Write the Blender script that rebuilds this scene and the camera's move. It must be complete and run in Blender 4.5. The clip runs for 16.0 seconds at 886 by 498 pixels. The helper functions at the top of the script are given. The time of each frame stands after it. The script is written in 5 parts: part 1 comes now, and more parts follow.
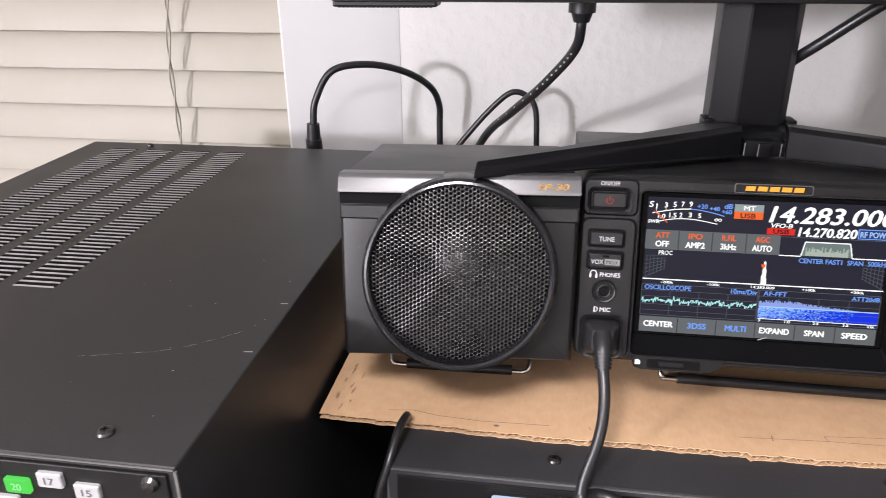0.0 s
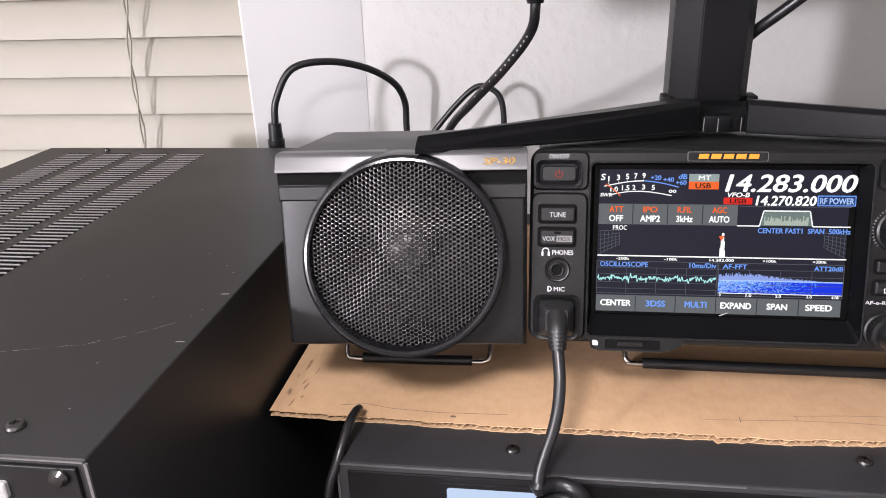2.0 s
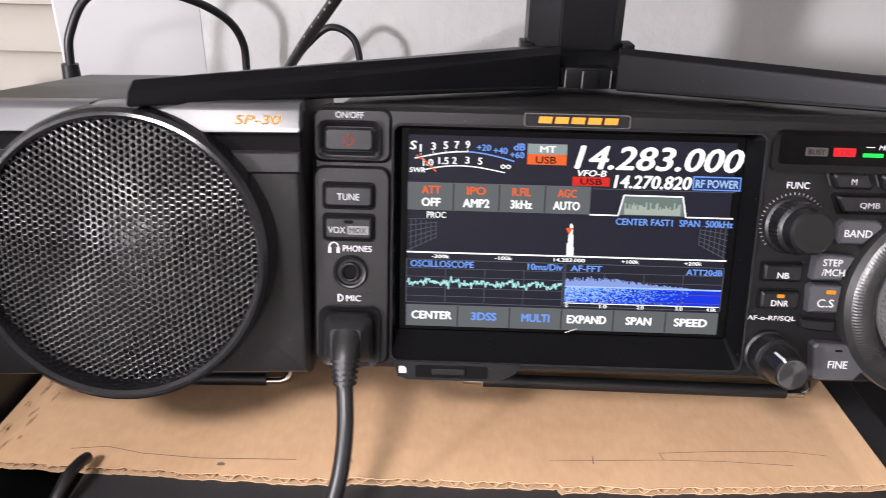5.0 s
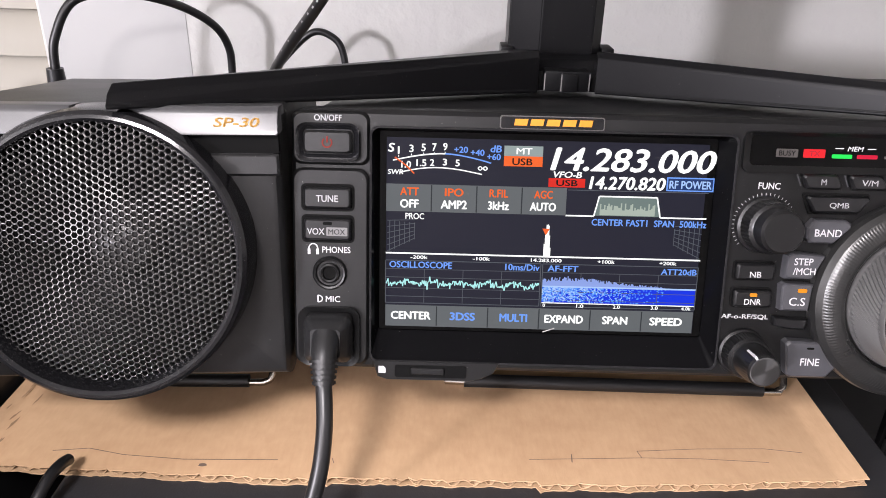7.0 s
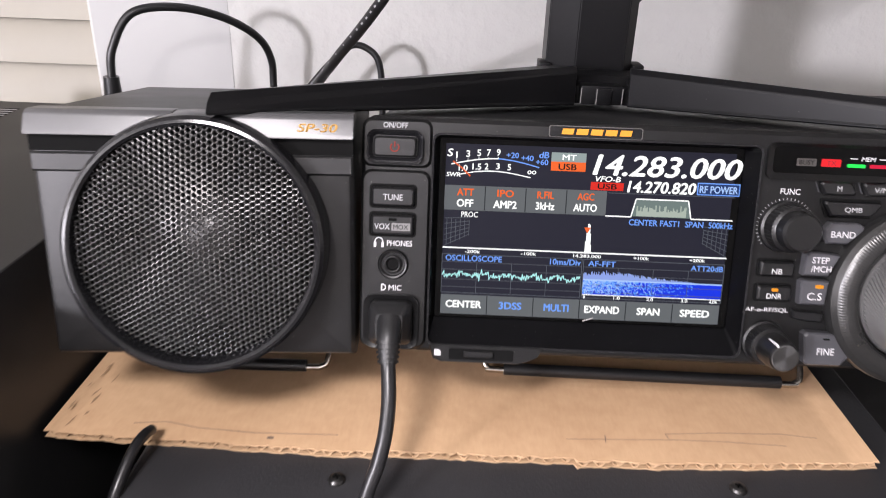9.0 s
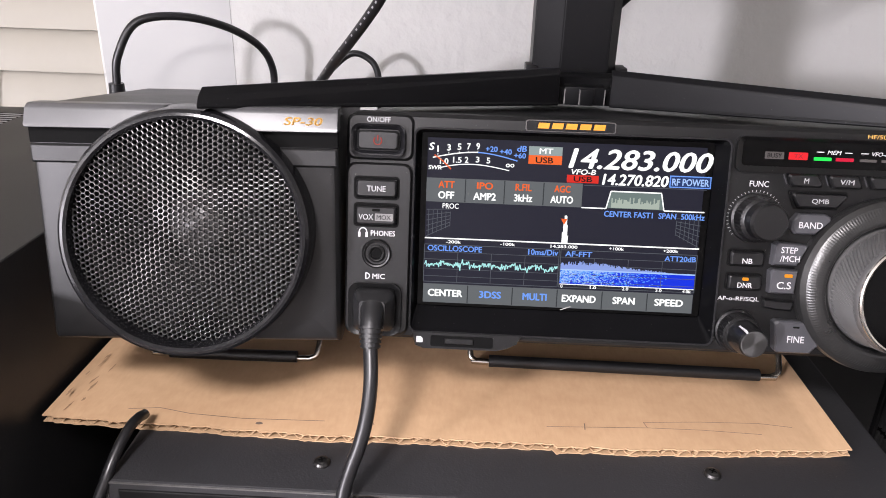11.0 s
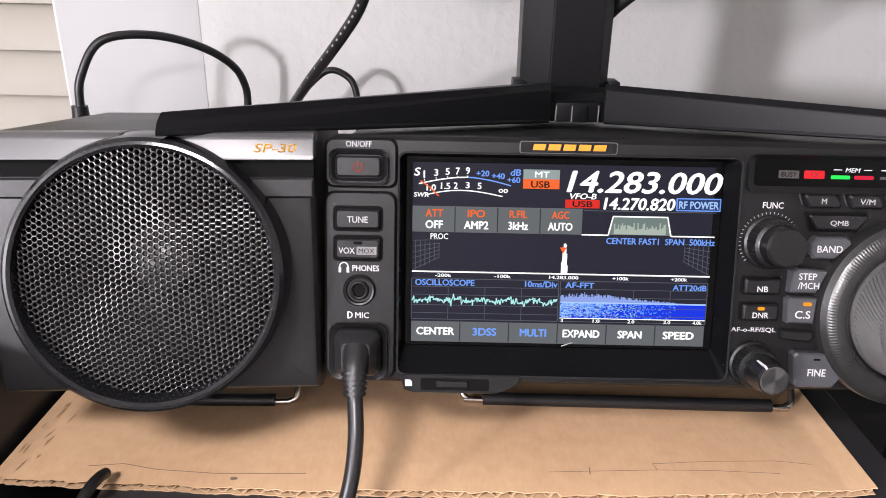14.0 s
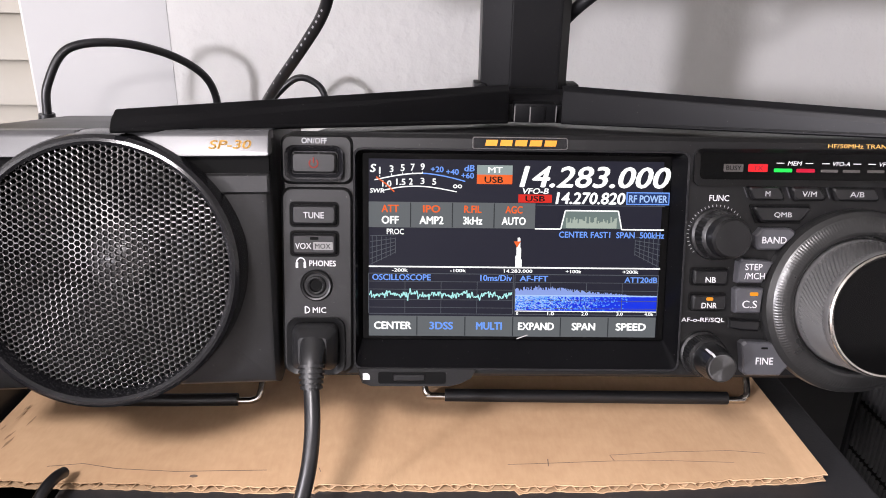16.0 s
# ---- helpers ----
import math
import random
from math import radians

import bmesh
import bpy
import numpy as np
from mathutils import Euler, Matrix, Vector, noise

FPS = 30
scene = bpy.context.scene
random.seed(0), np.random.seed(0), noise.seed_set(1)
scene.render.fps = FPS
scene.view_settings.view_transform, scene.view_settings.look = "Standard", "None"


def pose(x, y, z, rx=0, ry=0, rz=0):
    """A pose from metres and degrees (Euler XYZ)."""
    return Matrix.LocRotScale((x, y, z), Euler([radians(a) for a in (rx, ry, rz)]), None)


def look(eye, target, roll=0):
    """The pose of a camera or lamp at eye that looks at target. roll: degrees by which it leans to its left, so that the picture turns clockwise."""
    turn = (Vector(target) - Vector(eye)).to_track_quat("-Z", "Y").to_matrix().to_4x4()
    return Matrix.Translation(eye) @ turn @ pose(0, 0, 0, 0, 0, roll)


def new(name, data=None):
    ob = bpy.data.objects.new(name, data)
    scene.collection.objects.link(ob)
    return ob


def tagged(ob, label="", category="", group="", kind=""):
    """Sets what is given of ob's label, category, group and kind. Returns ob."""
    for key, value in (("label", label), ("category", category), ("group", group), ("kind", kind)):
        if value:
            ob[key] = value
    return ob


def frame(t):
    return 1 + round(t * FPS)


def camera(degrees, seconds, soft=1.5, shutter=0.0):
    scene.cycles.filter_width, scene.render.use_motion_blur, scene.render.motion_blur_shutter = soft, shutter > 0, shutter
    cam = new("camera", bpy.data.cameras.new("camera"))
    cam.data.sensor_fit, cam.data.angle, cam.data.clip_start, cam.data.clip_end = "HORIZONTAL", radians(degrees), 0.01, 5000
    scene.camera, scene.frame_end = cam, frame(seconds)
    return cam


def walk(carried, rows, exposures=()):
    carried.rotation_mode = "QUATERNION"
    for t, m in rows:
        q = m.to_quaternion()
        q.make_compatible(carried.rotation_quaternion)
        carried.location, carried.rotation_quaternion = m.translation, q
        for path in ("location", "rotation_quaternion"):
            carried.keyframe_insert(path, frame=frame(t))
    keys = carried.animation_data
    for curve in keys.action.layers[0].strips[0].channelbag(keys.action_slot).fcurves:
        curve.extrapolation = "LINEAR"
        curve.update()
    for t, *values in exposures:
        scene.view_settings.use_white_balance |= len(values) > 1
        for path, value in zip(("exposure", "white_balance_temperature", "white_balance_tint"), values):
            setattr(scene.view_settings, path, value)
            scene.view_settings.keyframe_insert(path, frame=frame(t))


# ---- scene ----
cam = camera(62.98, 16.0, soft=0.9, shutter=0.5)
PATH = [
    (0, (-0.04710, -0.31735, 0.23164), (-0.18606, 0.58970, -0.16578), -0.480),
    (0.5, (-0.03633, -0.31641, 0.22775), (-0.16529, 0.59572, -0.16134), -0.248),
    (1, (-0.02931, -0.30901, 0.21580), (-0.15965, 0.60569, -0.16673), -0.875),
    (1.5, (-0.02519, -0.30913, 0.21417), (-0.15900, 0.60685, -0.16407), -1.690),
    (2, (-0.02672, -0.30704, 0.21044), (-0.15794, 0.60992, -0.16633), -2.008),
    (2.5, (-0.03046, -0.28687, 0.20219), (-0.14197, 0.63099, -0.17875), -1.684),
    (3, (0.00364, -0.27839, 0.20806), (-0.08563, 0.63827, -0.18152), -1.169),
    (3.5, (0.03260, -0.27464, 0.22154), (-0.01355, 0.64303, -0.17312), 0.261),
    (4, (0.01799, -0.27996, 0.21742), (-0.01582, 0.63264, -0.19003), 0.496),
    (4.5, (0.00514, -0.24275, 0.19866), (-0.01881, 0.66340, -0.22361), 0.883),
    (5, (0.01567, -0.21400, 0.18722), (0.00144, 0.68740, -0.24554), 1.314),
    (5.2, (0.02175, -0.21227, 0.18689), (-0.00019, 0.68692, -0.25011), 0.987),
    (7.5, (0.01860, -0.21942, 0.18822), (0.02079, 0.68601, -0.23628), 1.601),
    (8, (0.01687, -0.22144, 0.18885), (0.01963, 0.68462, -0.23429), 1.805),
    (8.5, (0.01501, -0.22435, 0.18856), (0.01308, 0.68331, -0.23115), 1.972),
    (9, (0.00436, -0.24487, 0.19347), (-0.01079, 0.66534, -0.22040), 1.956),
    (9.2, (0.00776, -0.25718, 0.19386), (-0.01301, 0.65336, -0.21903), 1.995),
    (11.3, (0.01902, -0.25811, 0.18883), (-0.00923, 0.66067, -0.20493), 1.770),
    (11.5, (0.02439, -0.24882, 0.18882), (0.00117, 0.66730, -0.21143), 1.727),
    (12, (0.03338, -0.22579, 0.18052), (0.02233, 0.68793, -0.22566), 1.538),
    (12.5, (0.03219, -0.21907, 0.18123), (0.02908, 0.69570, -0.22273), 1.447),
    (13, (0.01993, -0.22903, 0.18592), (0.01814, 0.68988, -0.20854), 1.350),
    (13.5, (0.00912, -0.23384, 0.18742), (0.00497, 0.68868, -0.19850), 1.234),
    (14, (0.01190, -0.23296, 0.18655), (0.00888, 0.69301, -0.19105), 1.047),
    (14.5, (0.01755, -0.23343, 0.18613), (0.02107, 0.69413, -0.18752), 0.961),
    (15, (0.02234, -0.23719, 0.18313), (0.03127, 0.69265, -0.18472), 0.865),
    (15.5, (0.02071, -0.23764, 0.18378), (0.03698, 0.69349, -0.18054), 0.966),
    (16, (0.02136, -0.23952, 0.18212), (0.04313, 0.69314, -0.17797), 1.041),
]
walk(cam, [(t, look(eye, target, roll)) for t, eye, target, roll in PATH])

# ---- world and lights ----
world = bpy.data.worlds.new("room_world")
scene.world = world
world.use_nodes = True
world.node_tree.nodes["Background"].inputs[0].default_value = (1.0, 0.98, 0.97, 1)
world.node_tree.nodes["Background"].inputs[1].default_value = 0.035
scene.view_settings.exposure = 0.0


def area_lamp(name, eye, target, size, watts, colour, tall=0.0):
    """A round lamp, or a tall upright one."""
    data = bpy.data.lights.new(name, "AREA")
    data.shape, data.size, data.energy, data.color = "RECTANGLE" if tall else "DISK", size, watts, colour
    if tall:
        data.size_y = tall
    ob = new(name, data)
    ob.matrix_world = look(eye, target)
    return ob


# unseen light over the desk front, added to brighten cardboard and panels
unseen_front_light = area_lamp("unseen_front_light", (-0.125, -0.44, 0.45), (-0.125, -0.45, 0.0), 0.13, 6.9, (1.0, 0.93, 0.96))
# an unshaded lamp that lights the whole room
room_lamp = bpy.data.lights.new("floor_lamp_light", "POINT")
room_lamp.energy, room_lamp.color, room_lamp.shadow_soft_size = 340, (1.0, 0.955, 1.055), 0.12
new("floor_lamp_light", room_lamp).location = (-1.95, -2.45, 0.54)


# ---- materials ----
def nodes_of(name):
    m = bpy.data.materials.new(name)
    m.use_nodes = True
    n, l = m.node_tree.nodes, m.node_tree.links
    return m, n, l, n["Principled BSDF"]


def surface(name, colour, rough=0.5, metal=0.0, grain=400.0, bump=0.15, vary=0.25, blotch=12.0, rough_vary=0.1, coat=0.0, spec=0.5, relief=0.0004, dust=0.0):
    """Grain and blotches at two scales over a base colour, in object space, with fine relief."""
    m, n, l, b = nodes_of(name)
    tc = n.new("ShaderNodeTexCoord")
    big, small = n.new("ShaderNodeTexNoise"), n.new("ShaderNodeTexNoise")
    big.inputs["Scale"].default_value, small.inputs["Scale"].default_value = blotch, grain
    big.inputs["Detail"].default_value, small.inputs["Detail"].default_value = 5, 3
    l.new(tc.outputs["Object"], big.inputs["Vector"]), l.new(tc.outputs["Object"], small.inputs["Vector"])
    mix = n.new("ShaderNodeMix")
    mix.data_type = "RGBA"
    lo = [c * (1 - vary) for c in colour]
    hi = [min(1, c * (1 + vary)) for c in colour]
    mix.inputs[6].default_value, mix.inputs[7].default_value = (*lo, 1), (*hi, 1)
    add = n.new("ShaderNodeMath")
    add.operation = "MULTIPLY_ADD"
    add.inputs[1].default_value = 0.35
    l.new(small.outputs["Fac"], add.inputs[0])
    sub = n.new("ShaderNodeMath")
    sub.operation = "MULTIPLY_ADD"
    sub.inputs[1].default_value, sub.inputs[2].default_value = 1.3, -0.33
    l.new(big.outputs["Fac"], sub.inputs[0])
    l.new(sub.outputs[0], add.inputs[2])
    l.new(add.outputs[0], mix.inputs[0])
    if dust:
        # sparse pale specks of dust
        speck, sift, over = n.new("ShaderNodeTexNoise"), n.new("ShaderNodeMapRange"), n.new("ShaderNodeMix")
        speck.inputs["Scale"].default_value, speck.inputs["Detail"].default_value = 1300, 1
        l.new(tc.outputs["Object"], speck.inputs["Vector"]), l.new(speck.outputs["Fac"], sift.inputs[0])
        sift.inputs[1].default_value, sift.inputs[2].default_value, sift.inputs[4].default_value = 0.765, 0.83, dust
        over.data_type = "RGBA"
        over.inputs[7].default_value = (0.3, 0.29, 0.28, 1)
        l.new(sift.outputs[0], over.inputs[0]), l.new(mix.outputs[2], over.inputs[6]), l.new(over.outputs[2], b.inputs["Base Color"])
    else:
        l.new(mix.outputs[2], b.inputs["Base Color"])
    r = n.new("ShaderNodeMapRange")
    r.inputs[3].default_value, r.inputs[4].default_value = max(0.02, rough - rough_vary), min(1, rough + rough_vary)
    l.new(big.outputs["Fac"], r.inputs[0]), l.new(r.outputs[0], b.inputs["Roughness"])
    b.inputs["Metallic"].default_value = metal
    b.inputs["Specular IOR Level"].default_value = spec
    b.inputs["Coat Weight"].default_value = coat
    if bump:
        bp = n.new("ShaderNodeBump")
        bp.inputs["Strength"].default_value, bp.inputs["Distance"].default_value = bump, relief
        l.new(small.outputs["Fac"], bp.inputs["Height"]), l.new(bp.outputs[0], b.inputs["Normal"])
    return m


def glow(name, colour, strength=1.0):
    m, n, l, b = nodes_of(name)
    b.inputs["Base Color"].default_value = (0.004, 0.004, 0.004, 1)
    b.inputs["Roughness"].default_value = 0.4
    b.inputs["Specular IOR Level"].default_value = 0.08
    b.inputs["Emission Color"].default_value = (*colour, 1)
    b.inputs["Emission Strength"].default_value = strength
    return m


M_PANEL = surface("black_panel_plastic", (0.0028, 0.0028, 0.003), 0.42, spec=0.42, grain=2600, bump=0.05, blotch=40, dust=0.3)
M_GLOSS = surface("black_gloss_plastic", (0.008, 0.008, 0.009), 0.16, grain=900, bump=0.02, blotch=60, rough_vary=0.05, dust=0.3)
M_CASE = surface("black_painted_steel", (0.010, 0.010, 0.0105), 0.4, spec=0.4, grain=1800, bump=0.12, blotch=25)
M_AMP = surface("dark_grey_painted_steel", (0.017, 0.0168, 0.0172), 0.43, spec=0.35, grain=1500, bump=0.14, blotch=9, vary=0.18, dust=0.25)
# far paler than the cover: the light caught by the lips is in the colour
M_LIPSHINE = surface("louvre_lip_shine", (0.30, 0.296, 0.292), 0.35, metal=0.3, grain=500, bump=0.1)
M_BUTTON = surface("dark_button_plastic", (0.006, 0.006, 0.0064), 0.33, grain=2600, bump=0.03, blotch=60)
M_GREYBTN = surface("grey_button_plastic", (0.05, 0.05, 0.055), 0.34, grain=2600, bump=0.03, blotch=60)
M_KNOB = surface("black_knob_rubber", (0.006, 0.006, 0.0063), 0.33, grain=2000, bump=0.05, blotch=60, dust=0.3)
M_DIAL = surface("grey_dial_metal", (0.13, 0.129, 0.127), 0.4, metal=0.4, grain=900, bump=0.1, blotch=60)
M_CHROME = surface("polished_wire", (0.62, 0.59, 0.54), 0.22, metal=1.0, grain=300, bump=0.03, vary=0.1)
M_RUBBER = surface("black_rubber", (0.009, 0.009, 0.0095), 0.45, grain=700, bump=0.1, dust=0.3)
M_FACE = surface("polished_black_face", (0.002, 0.002, 0.002), 0.12, grain=300, bump=0, spec=0.12, rough_vary=0.03)
M_GREYCASE = surface("mid_grey_painted_steel", (0.075, 0.073, 0.073), 0.5, grain=800, bump=0.2, blotch=12)
M_CABLE = surface("black_cable", (0.011, 0.011, 0.012), 0.36, grain=500, bump=0.08)
M_WHITE = surface("white_print", (0.52, 0.52, 0.53), 0.5, bump=0, vary=0.05)
M_GREYPRINT = surface("grey_print", (0.36, 0.36, 0.37), 0.5, bump=0, vary=0.05)
M_GOLD = surface("gold_print", (0.55, 0.23, 0.02), 0.4, metal=0.2, bump=0, vary=0.08)
M_PALEGOLD = surface("pale_gold_print", (0.62, 0.36, 0.10), 0.7, spec=0.1, bump=0, vary=0.08)
M_GRILLE = surface("grille_black_metal", (0.07, 0.069, 0.068), 0.29, metal=0.9, grain=900, bump=0.04, blotch=30)
M_CONE = surface("speaker_cone_paper", (0.006, 0.006, 0.0058), 0.3, spec=0.3, grain=700, bump=0.3)
M_STAND = surface("stand_dark_plastic", (0.0045, 0.0045, 0.005), 0.36, spec=0.17, grain=2600, bump=0.02, blotch=20, dust=0.3)
M_LITSTRIP = surface("lit_wall_strip_tone", (0.43, 0.428, 0.42), 0.6, grain=60, bump=0.2, vary=0.03, blotch=6)
M_WALL = surface("painted_wall", (0.58, 0.575, 0.55), 0.8, grain=75, bump=0.8, vary=0.04, blotch=9, relief=0.0022)
M_ROOM = surface("beige_painted_wall", (0.55, 0.54, 0.525), 0.85, grain=90, bump=0.6, vary=0.05, blotch=5)
M_BLIND = surface("cream_vinyl_slat", (0.30, 0.275, 0.22), 0.5, grain=120, bump=0.08, vary=0.05)
M_CORD = surface("blind_cord", (0.30, 0.28, 0.225), 0.8, grain=900, bump=0.3)
M_DESK = surface("black_desk_laminate", (0.012, 0.012, 0.012), 0.5, grain=200, bump=0.1)
M_FLOOR = surface("brown_carpet", (0.16, 0.13, 0.11), 0.95, grain=300, bump=0.6)
M_KEYCAP = surface("white_keycap", (0.3, 0.3, 0.3), 0.4, bump=0.02, vary=0.05)
M_KEYPRINT = surface("dark_key_print", (0.07, 0.07, 0.075), 0.5, bump=0, vary=0.05)
M_SLOTDARK = surface("slot_dark", (0.004, 0.004, 0.004), 0.8, bump=0, spec=0.08)
M_PENCIL = surface("pencil_line", (0.17, 0.12, 0.09), 0.8, bump=0)
M_SCUFF = surface("rubbed_cardboard", (0.30, 0.19, 0.105), 0.85, grain=900, bump=0.3)
M_SCRATCH = surface("bare_scratch", (0.34, 0.33, 0.32), 0.5, bump=0)
M_EDGEWEAR = surface("worn_steel_edge", (0.2, 0.195, 0.19), 0.4, metal=0.6, grain=700, bump=0.1, vary=0.5)


def cardboard_material():
    m, n, l, b = nodes_of("brown_cardboard")
    tc = n.new("ShaderNodeTexCoord")
    mp = n.new("ShaderNodeMapping")
    mp.inputs["Scale"].default_value = (40, 12, 40)
    fib, blo, dirt = n.new("ShaderNodeTexNoise"), n.new("ShaderNodeTexNoise"), n.new("ShaderNodeTexNoise")
    fib.inputs["Scale"].default_value, fib.inputs["Detail"].default_value = 14, 6
    blo.inputs["Scale"].default_value, blo.inputs["Detail"].default_value = 9, 4
    dirt.inputs["Scale"].default_value, dirt.inputs["Detail"].default_value = 150, 6
    l.new(tc.outputs["Object"], mp.inputs[0]), l.new(mp.outputs[0], fib.inputs["Vector"])
    l.new(tc.outputs["Object"], blo.inputs["Vector"]), l.new(tc.outputs["Object"], dirt.inputs["Vector"])
    ramp = n.new("ShaderNodeValToRGB")
    ramp.color_ramp.elements[0].position, ramp.color_ramp.elements[0].color = 0.3, (0.46, 0.28, 0.152, 1)
    ramp.color_ramp.elements[1].position, ramp.color_ramp.elements[1].color = 0.72, (0.64, 0.425, 0.25, 1)
    a = n.new("ShaderNodeMath")
    a.operation = "MULTIPLY_ADD"
    a.inputs[1].default_value = 0.2
    l.new(fib.outputs["Fac"], a.inputs[0])
    a2 = n.new("ShaderNodeMath")
    a2.operation = "MULTIPLY_ADD"
    a2.inputs[1].default_value = 0.25
    l.new(dirt.outputs["Fac"], a2.inputs[0])
    h = n.new("ShaderNodeMath")
    h.operation = "MULTIPLY"
    h.inputs[1].default_value = 0.62
    l.new(blo.outputs["Fac"], h.inputs[0]), l.new(h.outputs[0], a2.inputs[2]), l.new(a2.outputs[0], a.inputs[2])
    l.new(a.outputs[0], ramp.inputs[0]), l.new(ramp.outputs[0], b.inputs["Base Color"])
    b.inputs["Roughness"].default_value = 0.8
    bp = n.new("ShaderNodeBump")
    bp.inputs["Strength"].default_value, bp.inputs["Distance"].default_value = 0.14, 0.0005
    l.new(fib.outputs["Fac"], bp.inputs["Height"]), l.new(bp.outputs[0], b.inputs["Normal"])
    return m


M_CARD = cardboard_material()
M_CARDEDGE = surface("cut_cardboard_edge", (0.46, 0.31, 0.18), 0.85, grain=500, bump=0.4)

G_BLACK = glow("lcd_black", (0.013, 0.013, 0.027), 1.0)
G_WHITE = glow("lcd_white", (1.0, 1.0, 1.0), 1.15)
G_BLUE = glow("lcd_blue", (0.17, 0.36, 0.95), 1.0)
G_DEEP = glow("lcd_deep_blue", (0.0, 0.03, 0.80), 1.0)
G_SKY = glow("lcd_sky_blue", (0.10, 0.33, 0.95), 1.0)
G_PALE = glow("lcd_pale_blue", (0.42, 0.60, 1.0), 1.0)
G_TRACE = glow("lcd_lavender", (0.27, 0.37, 0.80), 1.0)
G_CYAN = glow("lcd_cyan", (0.45, 0.85, 0.85), 1.0)
G_RED = glow("lcd_red", (0.75, 0.02, 0.01), 1.0)
G_ORANGE = glow("lcd_orange", (0.95, 0.14, 0.02), 1.0)
G_BAR = glow("lcd_grey_bar", (0.125, 0.135, 0.145), 1.0)
G_BARLINE = glow("lcd_dark_line", (0.03, 0.034, 0.04), 1.0)
G_LIGHTBAR = glow("lcd_light_grey", (0.30, 0.36, 0.36), 1.0)
G_GRID = glow("lcd_grid", (0.09, 0.10, 0.12), 1.0)
G_FILT = glow("lcd_filter_fill", (0.16, 0.21, 0.20), 1.0)
G_FILT2 = glow("lcd_filter_noise", (0.42, 0.48, 0.42), 1.0)
G_LED_GREEN = glow("led_green", (0.02, 0.85, 0.10), 1.2)
G_LED_RED = glow("led_red", (0.95, 0.02, 0.03), 1.0)
G_LED_DEEP = glow("led_deep_red", (0.75, 0.01, 0.05), 1.0)
G_LED_AMBER = glow("led_amber", (1.0, 0.35, 0.02), 1.0)
G_PWR = glow("power_mark_red", (0.55, 0.06, 0.04), 0.8)
G_KEYGREEN = glow("lit_green_key", (0.10, 0.75, 0.10), 1.0)
G_KEYPALE = glow("pale_lit_print", (0.45, 0.95, 0.45), 1.0)
G_LCDPANEL = glow("lit_lcd_strip", (0.55, 0.68, 0.9), 1.0)


# ---- mesh helpers (lengths in millimetres) ----
MM = 0.001


def link_mesh(name, bm, mat, smooth=False):
    bmesh.ops.recalc_face_normals(bm, faces=bm.faces)
    me = bpy.data.meshes.new(name)
    bm.to_mesh(me)
    bm.free()
    me.transform(Matrix.Scale(MM, 4))
    me.materials.append(mat)
    if smooth:
        me.polygons.foreach_set("use_smooth", [True] * len(me.polygons))
        me.set_sharp_from_angle(angle=radians(24))
    return new(name, me)


def part(name, bm, mat, parent, label="", smooth=False):
    ob = link_mesh(name, bm, mat, smooth)
    ob.parent = parent
    if label:
        ob["label"] = label
    return ob


def thing(name, m, label, category, group="", kind=""):
    ob = new(name)
    ob.empty_display_size = 0.02
    ob.matrix_world = m
    return tagged(ob, label, category, group, kind)


def box(bm, x0, x1, y0, y1, z0, z1, bevel=0.0, seg=2):
    r = bmesh.ops.create_cube(bm, size=1.0)
    vs = r["verts"]
    bmesh.ops.scale(bm, vec=(x1 - x0, y1 - y0, z1 - z0), verts=vs)
    bmesh.ops.translate(bm, vec=((x0 + x1) / 2, (y0 + y1) / 2, (z0 + z1) / 2), verts=vs)
    if bevel:
        es = list({e for v in vs for e in v.link_edges})
        bmesh.ops.bevel(bm, geom=es, offset=bevel, segments=seg, profile=0.6, affect="EDGES")
    return bm


def box_of(*a, **k):
    return box(bmesh.new(), *a, **k)


def rounded(x0, x1, z0, z1, r, n=5):
    """Outline of a rounded rectangle in x, z."""
    pts = []
    for cx, cz, a0 in ((x1 - r, z1 - r, 0), (x0 + r, z1 - r, 90), (x0 + r, z0 + r, 180), (x1 - r, z0 + r, 270)):
        for k in range(n + 1):
            a = radians(a0 + 90 * k / n)
            pts.append((cx + r * math.cos(a), cz + r * math.sin(a)))
    return pts


def slab(bm, outline, y0, y1, inset=0.0, drop=0.0):
    """A plate with an outline in x, z from its back y1 to its front y0; the front edge is eased by inset over drop."""
    cx = sum(p[0] for p in outline) / len(outline)
    cz = sum(p[1] for p in outline) / len(outline)
    rings = [[bm.verts.new((x, y1, z)) for x, z in outline]]
    rings.append([bm.verts.new((x, y0 + drop, z)) for x, z in outline])
    if inset:
        w = max(abs(p[0] - cx) for p in outline)
        h = max(abs(p[1] - cz) for p in outline)
        for k in (0.35, 1.0):
            rings.append([bm.verts.new((cx + (x - cx) * (1 - inset * k / w), y0 + drop * (1 - k) ** 1.5, cz + (z - cz) * (1 - inset * k / h))) for x, z in outline])
    for a, b in zip(rings, rings[1:]):
        for k in range(len(a)):
            bm.faces.new((a[k - 1], a[k], b[k], b[k - 1]))
    bm.faces.new(rings[0]), bm.faces.new(rings[-1])
    return bm


def slab_of(*a, **k):
    return slab(bmesh.new(), *a, **k)


def prism_x(bm, outline, x0, x1):
    """A solid with an outline in y, z from x0 to x1."""
    a = [bm.verts.new((x0, y, z)) for y, z in outline]
    b = [bm.verts.new((x1, y, z)) for y, z in outline]
    for k in range(len(a)):
        bm.faces.new((a[k - 1], a[k], b[k], b[k - 1]))
    bm.faces.new(a), bm.faces.new(b)
    return bm


